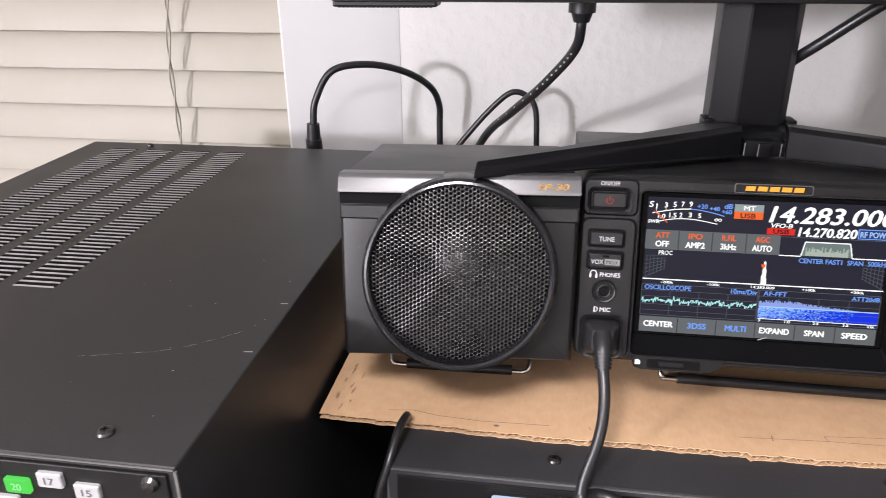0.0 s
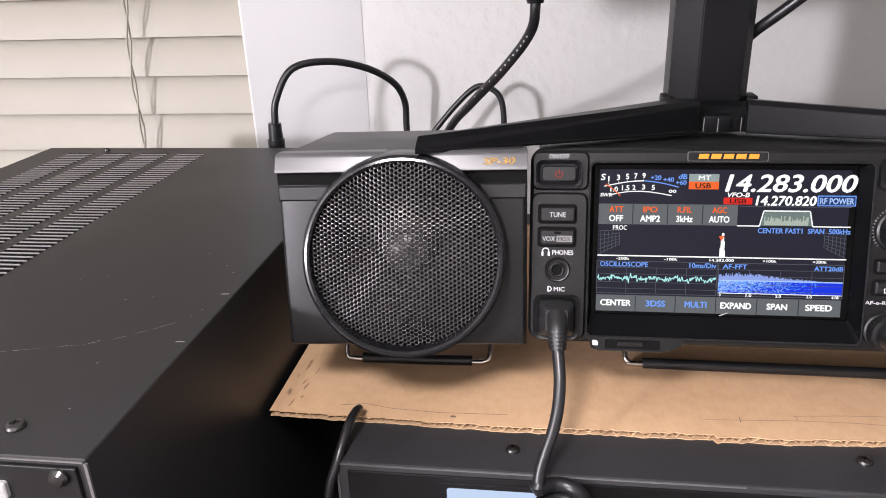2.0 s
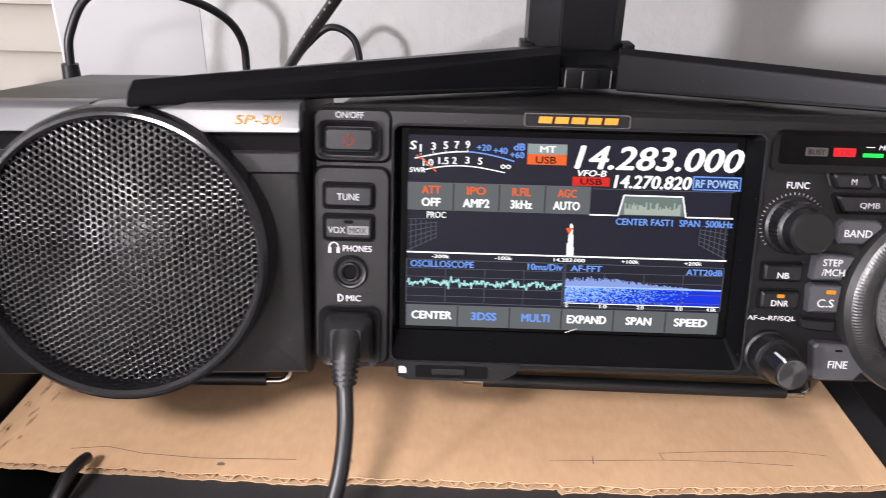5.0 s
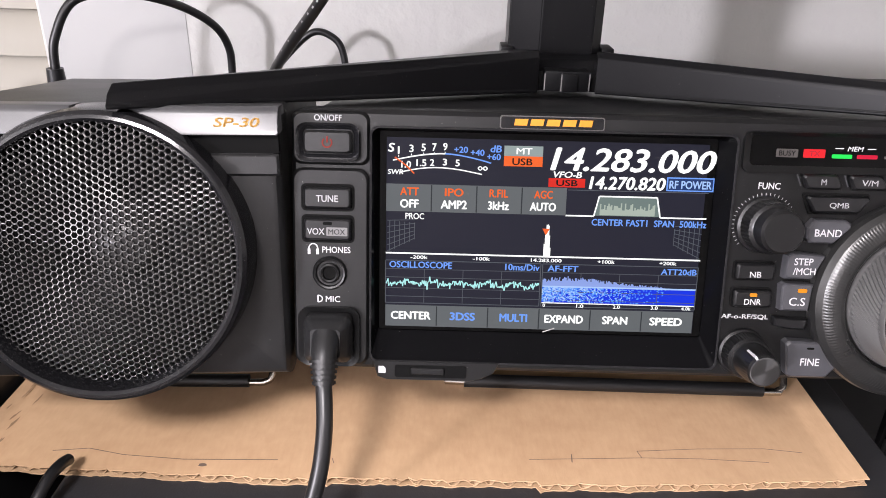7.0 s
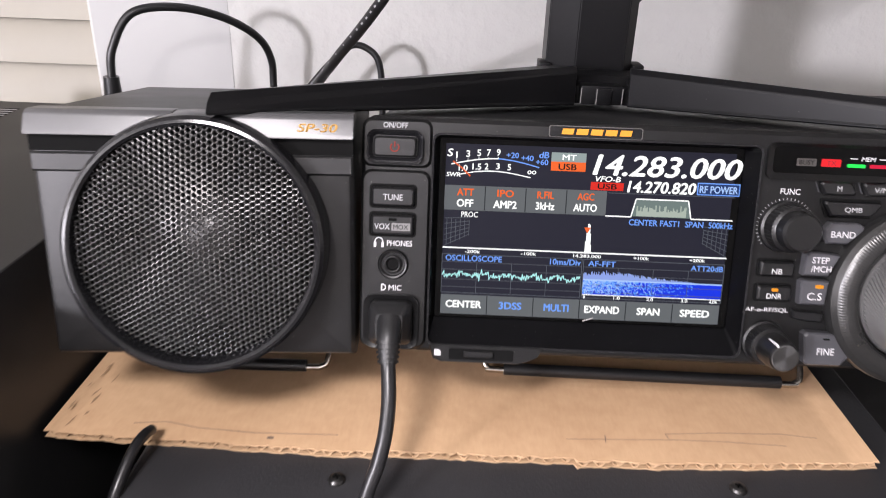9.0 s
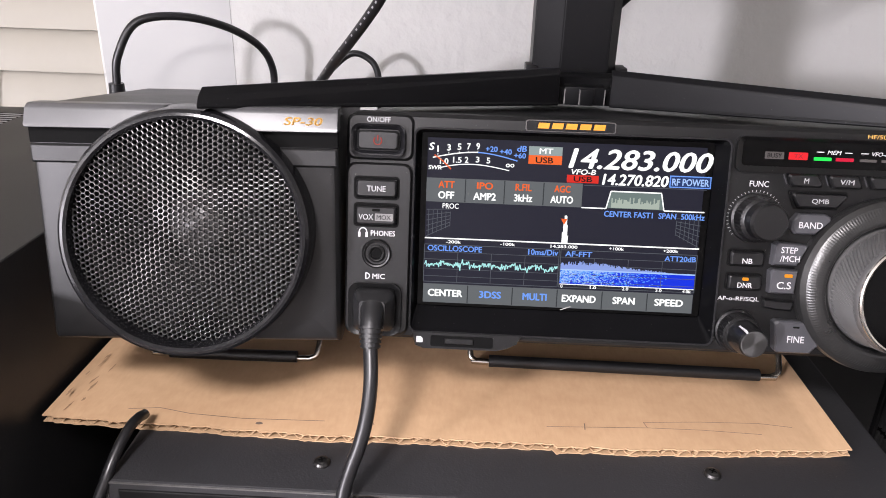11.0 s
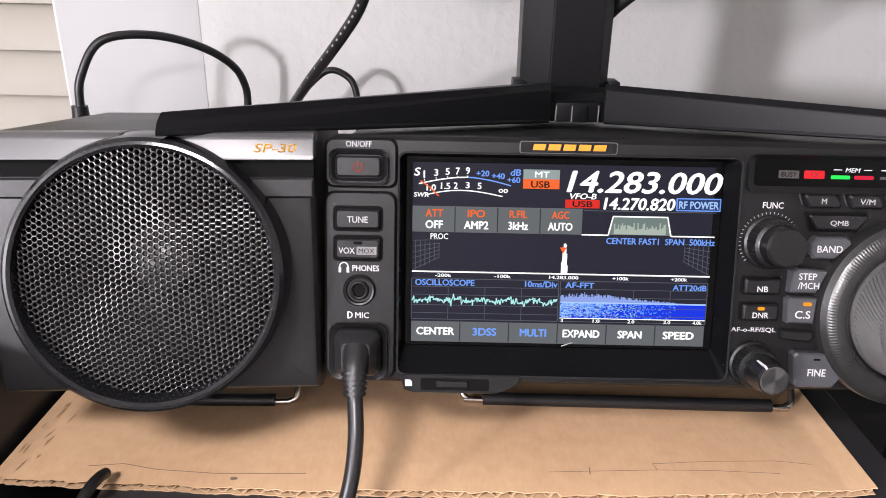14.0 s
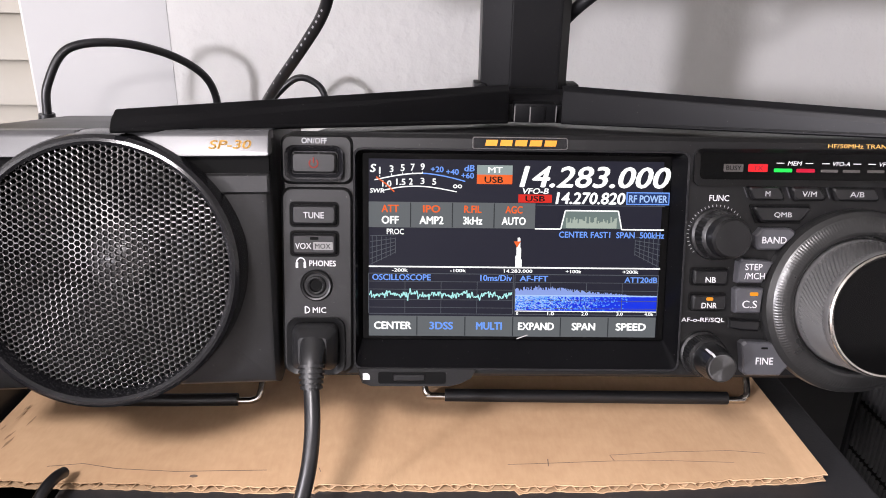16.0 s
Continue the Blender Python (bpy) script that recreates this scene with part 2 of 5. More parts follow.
def frame_slab(bm, outer, inner, y_out, y_in, y_back):
    """A frame that slopes from its outer outline to its inner one (both with the same number of points)."""
    o0 = [bm.verts.new((x, y_back, z)) for x, z in outer]
    o1 = [bm.verts.new((x, y_out, z)) for x, z in outer]
    i1 = [bm.verts.new((x, y_in, z)) for x, z in inner]
    i0 = [bm.verts.new((x, y_back, z)) for x, z in inner]
    for a, b in ((o0, o1), (o1, i1), (i1, i0), (i0, o0)):
        for k in range(len(a)):
            bm.faces.new((a[k - 1], a[k], b[k], b[k - 1]))
    return bm


def lathe(bm, profile, cx, cz, seg=48, knurl=(), depth=0.25, every=2, cross=False, front=True, back=True):
    """Turns a profile of (radius, y) round an axis along y; rows named in knurl are ribbed."""
    rings = []
    for i, (r, y) in enumerate(profile):
        ring = []
        for k in range(seg):
            a = 2 * math.pi * k / seg
            rr = r - (depth if i in knurl and (k + (i if cross else 0)) % every == 0 else 0)
            ring.append(bm.verts.new((cx + rr * math.cos(a), y, cz + rr * math.sin(a))))
        rings.append(ring)
    for a, b in zip(rings, rings[1:]):
        for k in range(seg):
            bm.faces.new((a[k - 1], a[k], b[k], b[k - 1]))
    if back:
        bm.faces.new(rings[0])
    if front:
        bm.faces.new(rings[-1])
    return bm


def lathe_of(*a, **k):
    return lathe(bmesh.new(), *a, **k)


def smooth_path(pts, n=10):
    """Catmull-Rom through the points."""
    P = [Vector(p) for p in pts]
    P = [2 * P[0] - P[1]] + P + [2 * P[-1] - P[-2]]
    out = []
    for i in range(1, len(P) - 2):
        a, b, c, d = P[i - 1 : i + 3]
        for k in range(n):
            t = k / n
            out.append(0.5 * (2 * b + (c - a) * t + (2 * a - 5 * b + 4 * c - d) * t * t + (3 * b - a - 3 * c + d) * t ** 3))
    return out + [P[-2]]


def tube(bm, path, r, seg=10, taper=None):
    """A round cable along a path of points."""
    P = [Vector(p) for p in path]
    side, rings = None, []
    for i, p in enumerate(P):
        d = (P[min(i + 1, len(P) - 1)] - P[max(i - 1, 0)]).normalized()
        if side is None:
            side = d.orthogonal().normalized()
        side = (side - d * side.dot(d)).normalized()
        up = d.cross(side)
        rr = r if taper is None else r + (taper - r) * i / (len(P) - 1)
        rings.append([bm.verts.new(p + rr * (math.cos(2 * math.pi * k / seg) * side + math.sin(2 * math.pi * k / seg) * up)) for k in range(seg)])
    for a, b in zip(rings, rings[1:]):
        for k in range(seg):
            bm.faces.new((a[k - 1], a[k], b[k], b[k - 1]))
    bm.faces.new(rings[0]), bm.faces.new(rings[-1])
    return bm


def tube_of(*a, **k):
    return tube(bmesh.new(), *a, **k)


def ribbon(bm, pts, w, y):
    """A flat line of width w in the x, z plane at depth y."""
    for (x0, z0), (x1, z1) in zip(pts, pts[1:]):
        d = math.hypot(x1 - x0, z1 - z0) or 1
        nx, nz = -(z1 - z0) / d * w / 2, (x1 - x0) / d * w / 2
        bm.faces.new([bm.verts.new(v) for v in ((x0 + nx, y, z0 + nz), (x1 + nx, y, z1 + nz), (x1 - nx, y, z1 - nz), (x0 - nx, y, z0 - nz))])
    return bm


def lettering(text, x0, x1, z0, z1, y, mat, parent, name="lettering", slant=0.0, bold=0.012):
    """Words set to fill a rectangle in x, z at depth y, facing the front; bold thickens the strokes by laying shifted copies over one another."""
    cu = bpy.data.curves.new("type", "FONT")
    cu.body, cu.size, cu.shear, cu.resolution_u = text, 1.0, slant, 3
    ob = bpy.data.objects.new("type", cu)
    scene.collection.objects.link(ob)
    dg = bpy.context.evaluated_depsgraph_get()
    dg.update()
    flat = bpy.data.meshes.new_from_object(ob.evaluated_get(dg))
    bpy.data.objects.remove(ob), bpy.data.curves.remove(cu)
    co = np.array([v.co[:2] for v in flat.vertices])
    faces = [tuple(p.vertices) for p in flat.polygons]
    bpy.data.meshes.remove(flat)
    shifts = ((0, 0), (bold, 0), (-bold, 0), (0, bold * 0.7), (0, -bold * 0.7)) if bold else ((0, 0),)
    pts = np.concatenate([co + d for d in shifts])
    lo, hi = pts.min(0), pts.max(0)
    uv = (pts - lo) / (hi - lo)
    verts = [((x0 + u * (x1 - x0)) * MM, (y - 0.006 * (i // len(co))) * MM, (z0 + w * (z1 - z0)) * MM) for i, (u, w) in enumerate(uv)]
    me = bpy.data.meshes.new(name)
    me.from_pydata(verts, [], [tuple(v + k * len(co) for v in f) for k in range(len(shifts)) for f in faces])
    me.materials.append(mat)
    ob = new(name, me)
    ob.parent = parent
    return ob


# ---- the room ----
WALL_Y = 400.0
BOX_TOP, DESK_Z, FLOOR_Z, CEIL_Z = -3.7, -165.0, -915.0, 1500.0


def structure(name, bm, mat, label):
    return tagged(link_mesh(name, bm, mat), label, name.split("_")[0], kind="structure")


def room():
    # back wall with the window opening left of x = -320
    bm = bmesh.new()
    box(bm, -320, 1800, WALL_Y, WALL_Y + 120, FLOOR_Z, CEIL_Z)
    box(bm, -1300, -320, WALL_Y, WALL_Y + 120, FLOOR_Z, -60)
    box(bm, -1300, -320, WALL_Y, WALL_Y + 120, 1150, CEIL_Z)
    box(bm, -2700, -1300, WALL_Y, WALL_Y + 120, FLOOR_Z, CEIL_Z)
    structure("wall_back", bm, M_WALL, "off-white painted wall with light orange-peel texture")
    # thin strip added for the step from lit to shaded wall
    structure("trim", box_of(-318, -198, WALL_Y - 0.5, WALL_Y + 2, -60, 1240, bevel=0.3), M_LITSTRIP, "smooth added strip standing in for the lit wall beside the window")
    structure("wall_left", box_of(-2820, -2700, -3400, WALL_Y + 120, FLOOR_Z, CEIL_Z), M_ROOM, "plain beige painted side wall")
    structure("wall_right", box_of(1800, 1920, -3400, WALL_Y + 120, FLOOR_Z, CEIL_Z), M_ROOM, "plain beige painted side wall")
    structure("wall_front", box_of(-2820, 1920, -3520, -3400, FLOOR_Z, CEIL_Z), M_ROOM, "plain beige painted wall behind the desk chair side")
    structure("floor", box_of(-2820, 1920, -3520, WALL_Y + 120, FLOOR_Z - 60, FLOOR_Z), M_FLOOR, "brown carpeted room floor")
    structure("ceiling", box_of(-2820, 1920, -3520, WALL_Y + 120, CEIL_Z, CEIL_Z + 60), M_WALL, "plain white painted ceiling")
    win = thing("window_1", pose(0, 0, 0), "white framed window behind closed cream blinds", "window", kind="structure")
    part("window_sill", box_of(-1298, -322, WALL_Y + 20, WALL_Y + 118, -60, -48, bevel=2), M_BLIND, win)
    part("pane", box_of(-1300, -320, WALL_Y + 96, WALL_Y + 100, -60, 1150), M_SLOTDARK, win, "dark night-time window glass")


def blinds():
    bl = thing("window_blind", pose(0, 0, 0), "closed cream horizontal slat blind with a twisted lift cord", "window blind")
    # one curved slat shared by all
    bm = bmesh.new()
    n, w, th, tilt = 8, 50.0, 2.6, radians(74)
    rows = []
    for s in (0, 1):
        row = []
        for k in range(n + 1):
            u = (k / n - 0.5) * w
            v = 2.2 * (1 - (2 * k / n - 1) ** 2) + s * th
            y = -u * math.cos(tilt) - v * math.sin(tilt)
            z = -u * math.sin(tilt) + v * math.cos(tilt)
            row.append([bm.verts.new((x, y, z)) for x in (-1296, -323)])
        rows.append(row)
    for k in range(n):
        for s in (0, 1):
            bm.faces.new((rows[s][k][0], rows[s][k + 1][0], rows[s][k + 1][1], rows[s][k][1]))
        for e in (0, 1):
            bm.faces.new((rows[0][k][e], rows[0][k + 1][e], rows[1][k + 1][e], rows[1][k][e]))
    for k in (0, n):
        bm.faces.new((rows[0][k][0], rows[1][k][0], rows[1][k][1], rows[0][k][1]))
    first = part("slat", bm, M_BLIND, bl, smooth=True)
    first.location = (0, (WALL_Y + 26) * MM, 0.0078)
    for i in (-1, *range(1, 30)):
        ob = new("slat", first.data)
        ob.parent = bl
        ob.location = (0, (WALL_Y + 26) * MM, 0.0078 + 0.0393 * i)
    # twisted ladder cord that hangs in front of the slats
    for ph in (0.0, math.pi):
        pts = []
        for i in range(60):
            z = 8 + i * 8.0
            a = z / 14.0 + ph
            pts.append((-449.0 + 0.057 * z + 1.9 * math.cos(a) + 1.6 * math.sin(z / 23), WALL_Y + 2 + 1.6 * math.sin(a), z))
        part("lift_cord", tube_of(pts, 1.0, 6), M_CORD, bl, smooth=True)


# ---- desk, amplifier, lower box, right-hand cases ----
def screw(bm, x, y, z, r=3.4):
    """A pan-head cross screw that lies on a horizontal face."""
    prof = [(r, 0.0), (r, 0.7), (r * 0.85, 1.6), (r * 0.5, 2.1), (r * 0.12, 2.0)]
    rings = [[bm.verts.new((x + q * math.cos(2 * math.pi * k / 16), y + q * math.sin(2 * math.pi * k / 16), z + h)) for k in range(16)] for q, h in prof]
    for a, b in zip(rings, rings[1:]):
        for k in range(16):
            bm.faces.new((a[k - 1], a[k], b[k], b[k - 1]))
    bm.faces.new(rings[-1])
    return bm


def cross_slot(bm, x, y, z, r=1.5, turn=0.4):
    for a in (turn, turn + math.pi / 2):
        c, s = math.cos(a), math.sin(a)
        q = [(x + c * r - s * 0.35, y + s * r + c * 0.35), (x - c * r - s * 0.35, y - s * r + c * 0.35), (x - c * r + s * 0.35, y - s * r - c * 0.35), (x + c * r + s * 0.35, y + s * r - c * 0.35)]
        bm.faces.new([bm.verts.new((u, v, z)) for u, v in q])
    return bm


def top_screw(parent, x, y, z, r=3.4, turn=0.4):
    s = part("screw", screw(bmesh.new(), x, y, z, r), M_KNOBSCREW, parent, "dark metal cross-head screw", smooth=True)
    part("screw_slot", cross_slot(bmesh.new(), x, y, z + 2.15, r * 0.45, turn), M_SLOTDARK, s)


M_KNOBSCREW = surface("dark_screw_steel", (0.08, 0.078, 0.076), 0.3, metal=0.9, grain=500, bump=0.05)


def desk():
    d = thing("desk", pose(0, 0, 0), "black desk with a plain laminate top against the wall", "desk")
    part("desktop", box_of(-1100, 1200, -320, WALL_Y - 5, DESK_Z - 28, DESK_Z, bevel=2), M_DESK, d)
    for x in (-1060, 1120):
        for y in (-290, WALL_Y - 75):
            part("leg", box_of(x, x + 50, y, y + 50, FLOOR_Z, DESK_Z - 28, bevel=2), M_DESK, d)


def amplifier():
    a = thing("amplifier", pose(0, 0, 0), "dark grey steel amplifier with louvred top and scratched edges", "amplifier")
    X0, X1, Y0, Y1, ZT = -446, -167, -138, 256, 67
    part("cover", box_of(X0, X1, Y0, Y1, DESK_Z + 8, ZT, bevel=1.2, seg=3), M_AMP, a, smooth=True)
    for x in (X0 + 25, X1 - 25):
        for y in (Y0 + 25, Y1 - 25):
            part("foot", lathe_foot(x, y, DESK_Z, 9, 8.5), M_RUBBER, a)
    # front panel set into the cover
    part("front_panel", box_of(X0 + 3, X1 - 3, Y0 - 1.6, Y0 + 1, DESK_Z + 12, ZT - 2.6, bevel=0.5), M_PANEL, a)
    part("worn_edge", box_of(X0 + 4, X1 - 1, Y0 - 0.3, Y0 + 0.5, ZT - 1.5, ZT - 0.9), M_EDGEWEAR, a, "bare worn front edge")
    part("worn_edge", box_of(X1 - 0.8, X1 + 0.25, Y0 - 0.3, Y0 + 0.6, ZT - 15, ZT - 1.6), M_EDGEWEAR, a, "bare worn front edge")
    # louvres: pairs of columns of pressed slots
    shared = None
    for col, xa in enumerate((-319, -351.5, -384, -416.5)):
        y = -18.0
        while y < 236:
            if shared is None:
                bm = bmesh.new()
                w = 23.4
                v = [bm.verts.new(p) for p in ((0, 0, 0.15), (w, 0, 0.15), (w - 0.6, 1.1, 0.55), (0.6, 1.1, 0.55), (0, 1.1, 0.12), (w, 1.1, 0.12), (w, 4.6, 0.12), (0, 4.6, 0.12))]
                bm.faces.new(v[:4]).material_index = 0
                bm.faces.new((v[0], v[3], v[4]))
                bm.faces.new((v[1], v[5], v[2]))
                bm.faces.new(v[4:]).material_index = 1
                first = part("louvre", bm, M_LIPSHINE, a, "pressed cooling louvre")
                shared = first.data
                shared.materials.append(M_SLOTDARK)
            else:
                first = new("louvre", shared)
                first.parent = a
            first.location = (xa * MM, y * MM, ZT * MM)
            y += 5.2
    top_screw(a, -201, -124, ZT)
    top_screw(a, -388, 246, ZT, 2.6)
    # long scratch and nicks in the paint
    def nick(*vs):
        q = bmesh.new()
        q.faces.new([q.verts.new((x, y, ZT + 0.1)) for x, y in vs])
        part("scratch", q, M_SCRATCH, a)

    pts = [(-243, -77), (-228, -73), (-212, -69), (-200, -63), (-190, -55), (-183, -49), (-180, -46)]
    fine = [(x0 + (x1 - x0) * k / 6, y0 + (y1 - y0) * k / 6 + random.uniform(-0.25, 0.25)) for (x0, y0), (x1, y1) in zip(pts, pts[1:]) for k in range(6)]
    for (x0, y0), (x1, y1) in zip(fine, fine[1:]):
        w = random.choice((0.0, 0.1, 0.15, 0.22, 0.35))
        if w:
            nick((x0, y0), (x1, y1), (x1, y1 + w), (x0, y0 + w * 0.6))
    for _ in range(14):
        x, y, w = random.uniform(-260, -171), random.uniform(-125, 30), random.uniform(0.3, 0.9)
        nick((x, y), (x + w, y + 0.2), (x + w, y + 0.2 + w * 0.5), (x, y + w * 0.6))
    for x, y in ((-171, -64), (-171, -19)):
        nick((x - 3, y), (x + 1.2, y + 0.3), (x + 1.2, y + 1.2), (x - 2, y + 0.8))
    # band keys, one lit
    for k, (x, z, m, w) in enumerate(((-227, 54.5, G_KEYGREEN, "20"), (-213.5, 58.5, M_KEYCAP, "17"), (-200, 55, M_KEYCAP, "15"), (-233, 46, M_KEYCAP, ""), (-219, 44, M_KEYCAP, ""))):
        key = part("band_key", slab_of(rounded(x - 4.8, x + 4.8, z - 3.2, z + 3.2, 0.9), Y0 - 3.4, Y0 - 1.6, 0.5, 0.5), m, a, "lit green key" if k == 0 else "white key")
        if w:
            lettering(w, x - 1.9, x + 1.9, z - 1.5, z + 1.5, Y0 - 3.55, G_KEYPALE if w == "20" else M_KEYPRINT, key)
    part("corner_screw", lathe_of([(3.3, Y0 - 1.5), (3.3, Y0 - 2.6), (2.2, Y0 - 4.0), (0.5, Y0 - 4.2)], -176, 61, 16), M_KNOBSCREW, a, smooth=True)
    return a


def lathe_foot(x, y, z0, r, h):
    bm = bmesh.new()
    bmesh.ops.create_cone(bm, cap_ends=True, segments=20, radius1=r * 0.85, radius2=r, depth=h)
    bmesh.ops.translate(bm, vec=(x, y, z0 + h / 2), verts=bm.verts)
    return bm


def lower_box():
    b = thing("power_supply", pose(0, 0, 0), "black steel equipment box with a lit display under the cardboard", "equipment box")
    X0, X1, Y0, Y1 = -117, 196, -46, 300
    part("cover", box_of(X0, X1, Y0, Y1, DESK_Z + 8, BOX_TOP, bevel=1.2), M_BOXPAINT, b)
    part("front_panel", box_of(X0 + 5, X1 - 5, Y0 - 0.8, Y0 + 3, DESK_Z + 12, BOX_TOP - 3.5, bevel=0.4), M_PANEL, b)
    part("worn_edge", box_of(X0 + 1, X0 + 180, Y0 - 0.35, Y0 + 0.3, BOX_TOP - 1.0, BOX_TOP - 0.4), M_EDGEWEAR, b, "bare worn front edge")
    part("worn_edge", box_of(X0 - 0.25, X0 + 0.8, Y0 - 0.4, Y0 + 0.3, BOX_TOP - 26, BOX_TOP - 1), M_EDGEWEAR, b, "bare worn front edge")
    for x in (X0 + 25, X1 - 25):
        for y in (Y0 + 25, Y1 - 25):
            part("foot", lathe_foot(x, y, DESK_Z, 9, 8.5), M_RUBBER, b)
    top_screw(b, -37, -30, BOX_TOP)
    top_screw(b, 118, -25, BOX_TOP, turn=1.0)
    d = part("display", slab_of(rounded(-66, -14, -46, -12.5, 1.5), Y0 - 1.6, Y0 - 0.8), G_LCDPANEL, b, "lit pale blue display")
    part("display_rim", frame_slab(bmesh.new(), rounded(-70, -10, -50, -10, 2), rounded(-66, -14, -46, -12.5, 1.5), Y0 - 2.4, Y0 - 2.0, Y0 - 0.9), M_GLOSS, d)
    return b


M_BOXPAINT = surface("matt_black_paint", (0.024, 0.024, 0.026), 0.55, grain=1000, bump=0.25, blotch=14, dust=0.3)


def right_cases():
    r = thing("equipment_case", pose(0, 0, 0), "dark grey steel case standing against the wall", "equipment case")
    part("body", box_of(285, 620, 352, 396, DESK_Z, 66, bevel=2), M_GREYCASE, r)
    top_screw(r, 352, 358, 66, 2.5)
    g = thing("vented_case", pose(0, 0, 0), "black metal case with finely slotted vent side", "equipment case")
    x = 246
    part("body", box_of(x + 1.5, x + 200, -200, 82, DESK_Z, 60, bevel=1.5), M_SLOTDARK, g)
    bm = bmesh.new()
    z = DESK_Z + 4
    while z < 52:
        y = -198.0
        while y < 78:
            box(bm, x, x + 1.4, y, y + 1.7, z, z + 25)
            y += 3.6
        z += 28
    tagged(part("vent_grid", bm, M_LOUVRE2, g, "rows of thin upright vent bars"), kind="stuff")
    part("edge", box_of(x - 0.6, x + 6, 79, 83, DESK_Z, 60, bevel=0.6), M_CASE, g)


M_LOUVRE2 = surface("black_vent_metal", (0.035, 0.035, 0.035), 0.45, metal=0.3, grain=700, bump=0.1)


# ---- cardboard sheet ----
def front_edge(x):
    """How the torn front edge of the cardboard runs, y over x."""
    t = (x + 153) / 331.0
    y = -13.5 - 4.0 * math.sin(math.pi * min(1, t * 1.05)) + 2.5 * max(0, t - 0.75) * 4
    y += 0.7 * noise.noise((x * 0.06, 3.1, 0)) + 0.8 * noise.noise((x * 0.3, 7.7, 0)) + 0.5 * noise.noise((x * 0.9, 1.7, 0))
    if -20 < x < 56:
        y += 1.6
    if 56 <= x < 62:
        y -= 1.4 * (62 - x) / 6
    return y


def cardboard():
    c = thing("cardboard_sheet", pose(0, 0, 0), "torn brown corrugated cardboard sheet lying on the black box", "cardboard")
    X0, X1, YB = -163.0, 178.0, 262.0
    xs = [X0 + (X1 - X0) * i / 220 for i in range(221)]

    def left_bend(x):
        return -4.5 * ((-150 - x) / 13) ** 1.2 if x < -150 else (0.16 * (x - 168) if x > 168 else 0.0)

    for nm, za, zb in (("top_liner", -0.45, 0.0), ("bottom_liner", -3.65, -3.2)):
        bm = bmesh.new()
        rows = []
        ys = [0, 0.04, 0.1, 0.25, 0.5, 1.0]
        for x in xs:
            yf = front_edge(x) + (1.0 * noise.noise((x * 0.5, 1.0, 4.0)) if nm == "top_liner" else 0.4)
            if x < -153:
                yf += (-153 - x) * 0.55
            col = []
            for f in ys:
                y = yf + (YB - yf) * f
                wob = 0.5 * noise.noise((x * 0.02, y * 0.02, 0)) * min(1, f * 6)
                wob = min(wob, 0.0)
                col.append((bm.verts.new((x, y, zb + wob + left_bend(x))), bm.verts.new((x, y, za + wob + left_bend(x)))))
            rows.append(col)
        for i in range(len(xs) - 1):
            for j in range(len(ys) - 1):
                for s in (0, 1):
                    bm.faces.new((rows[i][j][s], rows[i + 1][j][s], rows[i + 1][j + 1][s], rows[i][j + 1][s]))
            for j in (0, len(ys) - 1):
                bm.faces.new((rows[i][j][0], rows[i + 1][j][0], rows[i + 1][j][1], rows[i][j][1]))
        for i in (0, len(xs) - 1):
            for j in range(len(ys) - 1):
                bm.faces.new((rows[i][j][0], rows[i][j + 1][0], rows[i][j + 1][1], rows[i][j][1]))
        part(nm, bm, M_CARD if nm == "top_liner" else M_CARDEDGE, c, smooth=True)
    # fluting between the liners, seen at the torn edge
    bm = bmesh.new()
    last, x = None, X0 + 1
    while x < X1 - 0.5:
        z = -1.85 + 1.25 * math.sin(x * 2 * math.pi / 6.8 + 0.8 * noise.noise((x * 0.11, 2, 5)) + 0.6 * noise.noise((x * 0.05, 0, 0)))
        yf = front_edge(x) + 0.9 + 0.9 * noise.noise((x * 0.22, 9, 2)) + (max(0, -153 - x) * 0.55)
        cur = [bm.verts.new((x, yf, z + left_bend(x) + d)) for d in (0.22, -0.22)] + [bm.verts.new((x, yf + 40, z + left_bend(x) + d)) for d in (0.22, -0.22)]
        if last:
            bm.faces.new((last[0], cur[0], cur[2], last[2])), bm.faces.new((last[1], cur[1], cur[3], last[3])), bm.faces.new((last[0], cur[0], cur[1], last[1]))
        last = cur
        x += 0.6
    part("fluting", bm, M_CARDEDGE, c, "wavy corrugated core")
    # pencil marks and a small dent near the front edge
    def line(pts, w=0.28):
        bm = bmesh.new()
        for (x0, y0), (x1, y1) in zip(pts, pts[1:]):
            d = math.hypot(x1 - x0, y1 - y0)
            nx, ny = -(y1 - y0) / d * w / 2, (x1 - x0) / d * w / 2
            bm.faces.new([bm.verts.new(v) for v in ((x0 + nx, y0 + ny, 0.12), (x1 + nx, y1 + ny, 0.12), (x1 - nx, y1 - ny, 0.12), (x0 - nx, y0 - ny, 0.12))])
        part("pencil_line", bm, M_PENCIL, c)

    line([(54, -4), (75, -2.8), (97, -1.5), (120, -1.2), (145, -2.2)])
    line([(96, 2.2), (97, -1.5)])
    line([(96, 2.2), (120, 4.4), (146, 5.5), (160, 3.8)])
    line([(70, -5), (70.4, -0.5)], 0.4)
    line([(-125, -6), (-112, -4.2), (-98, -7.2), (-75, -8.8), (-40, -7.8)], 0.35)
    line([(-20, -6.2), (-19, -8.8)], 0.3)
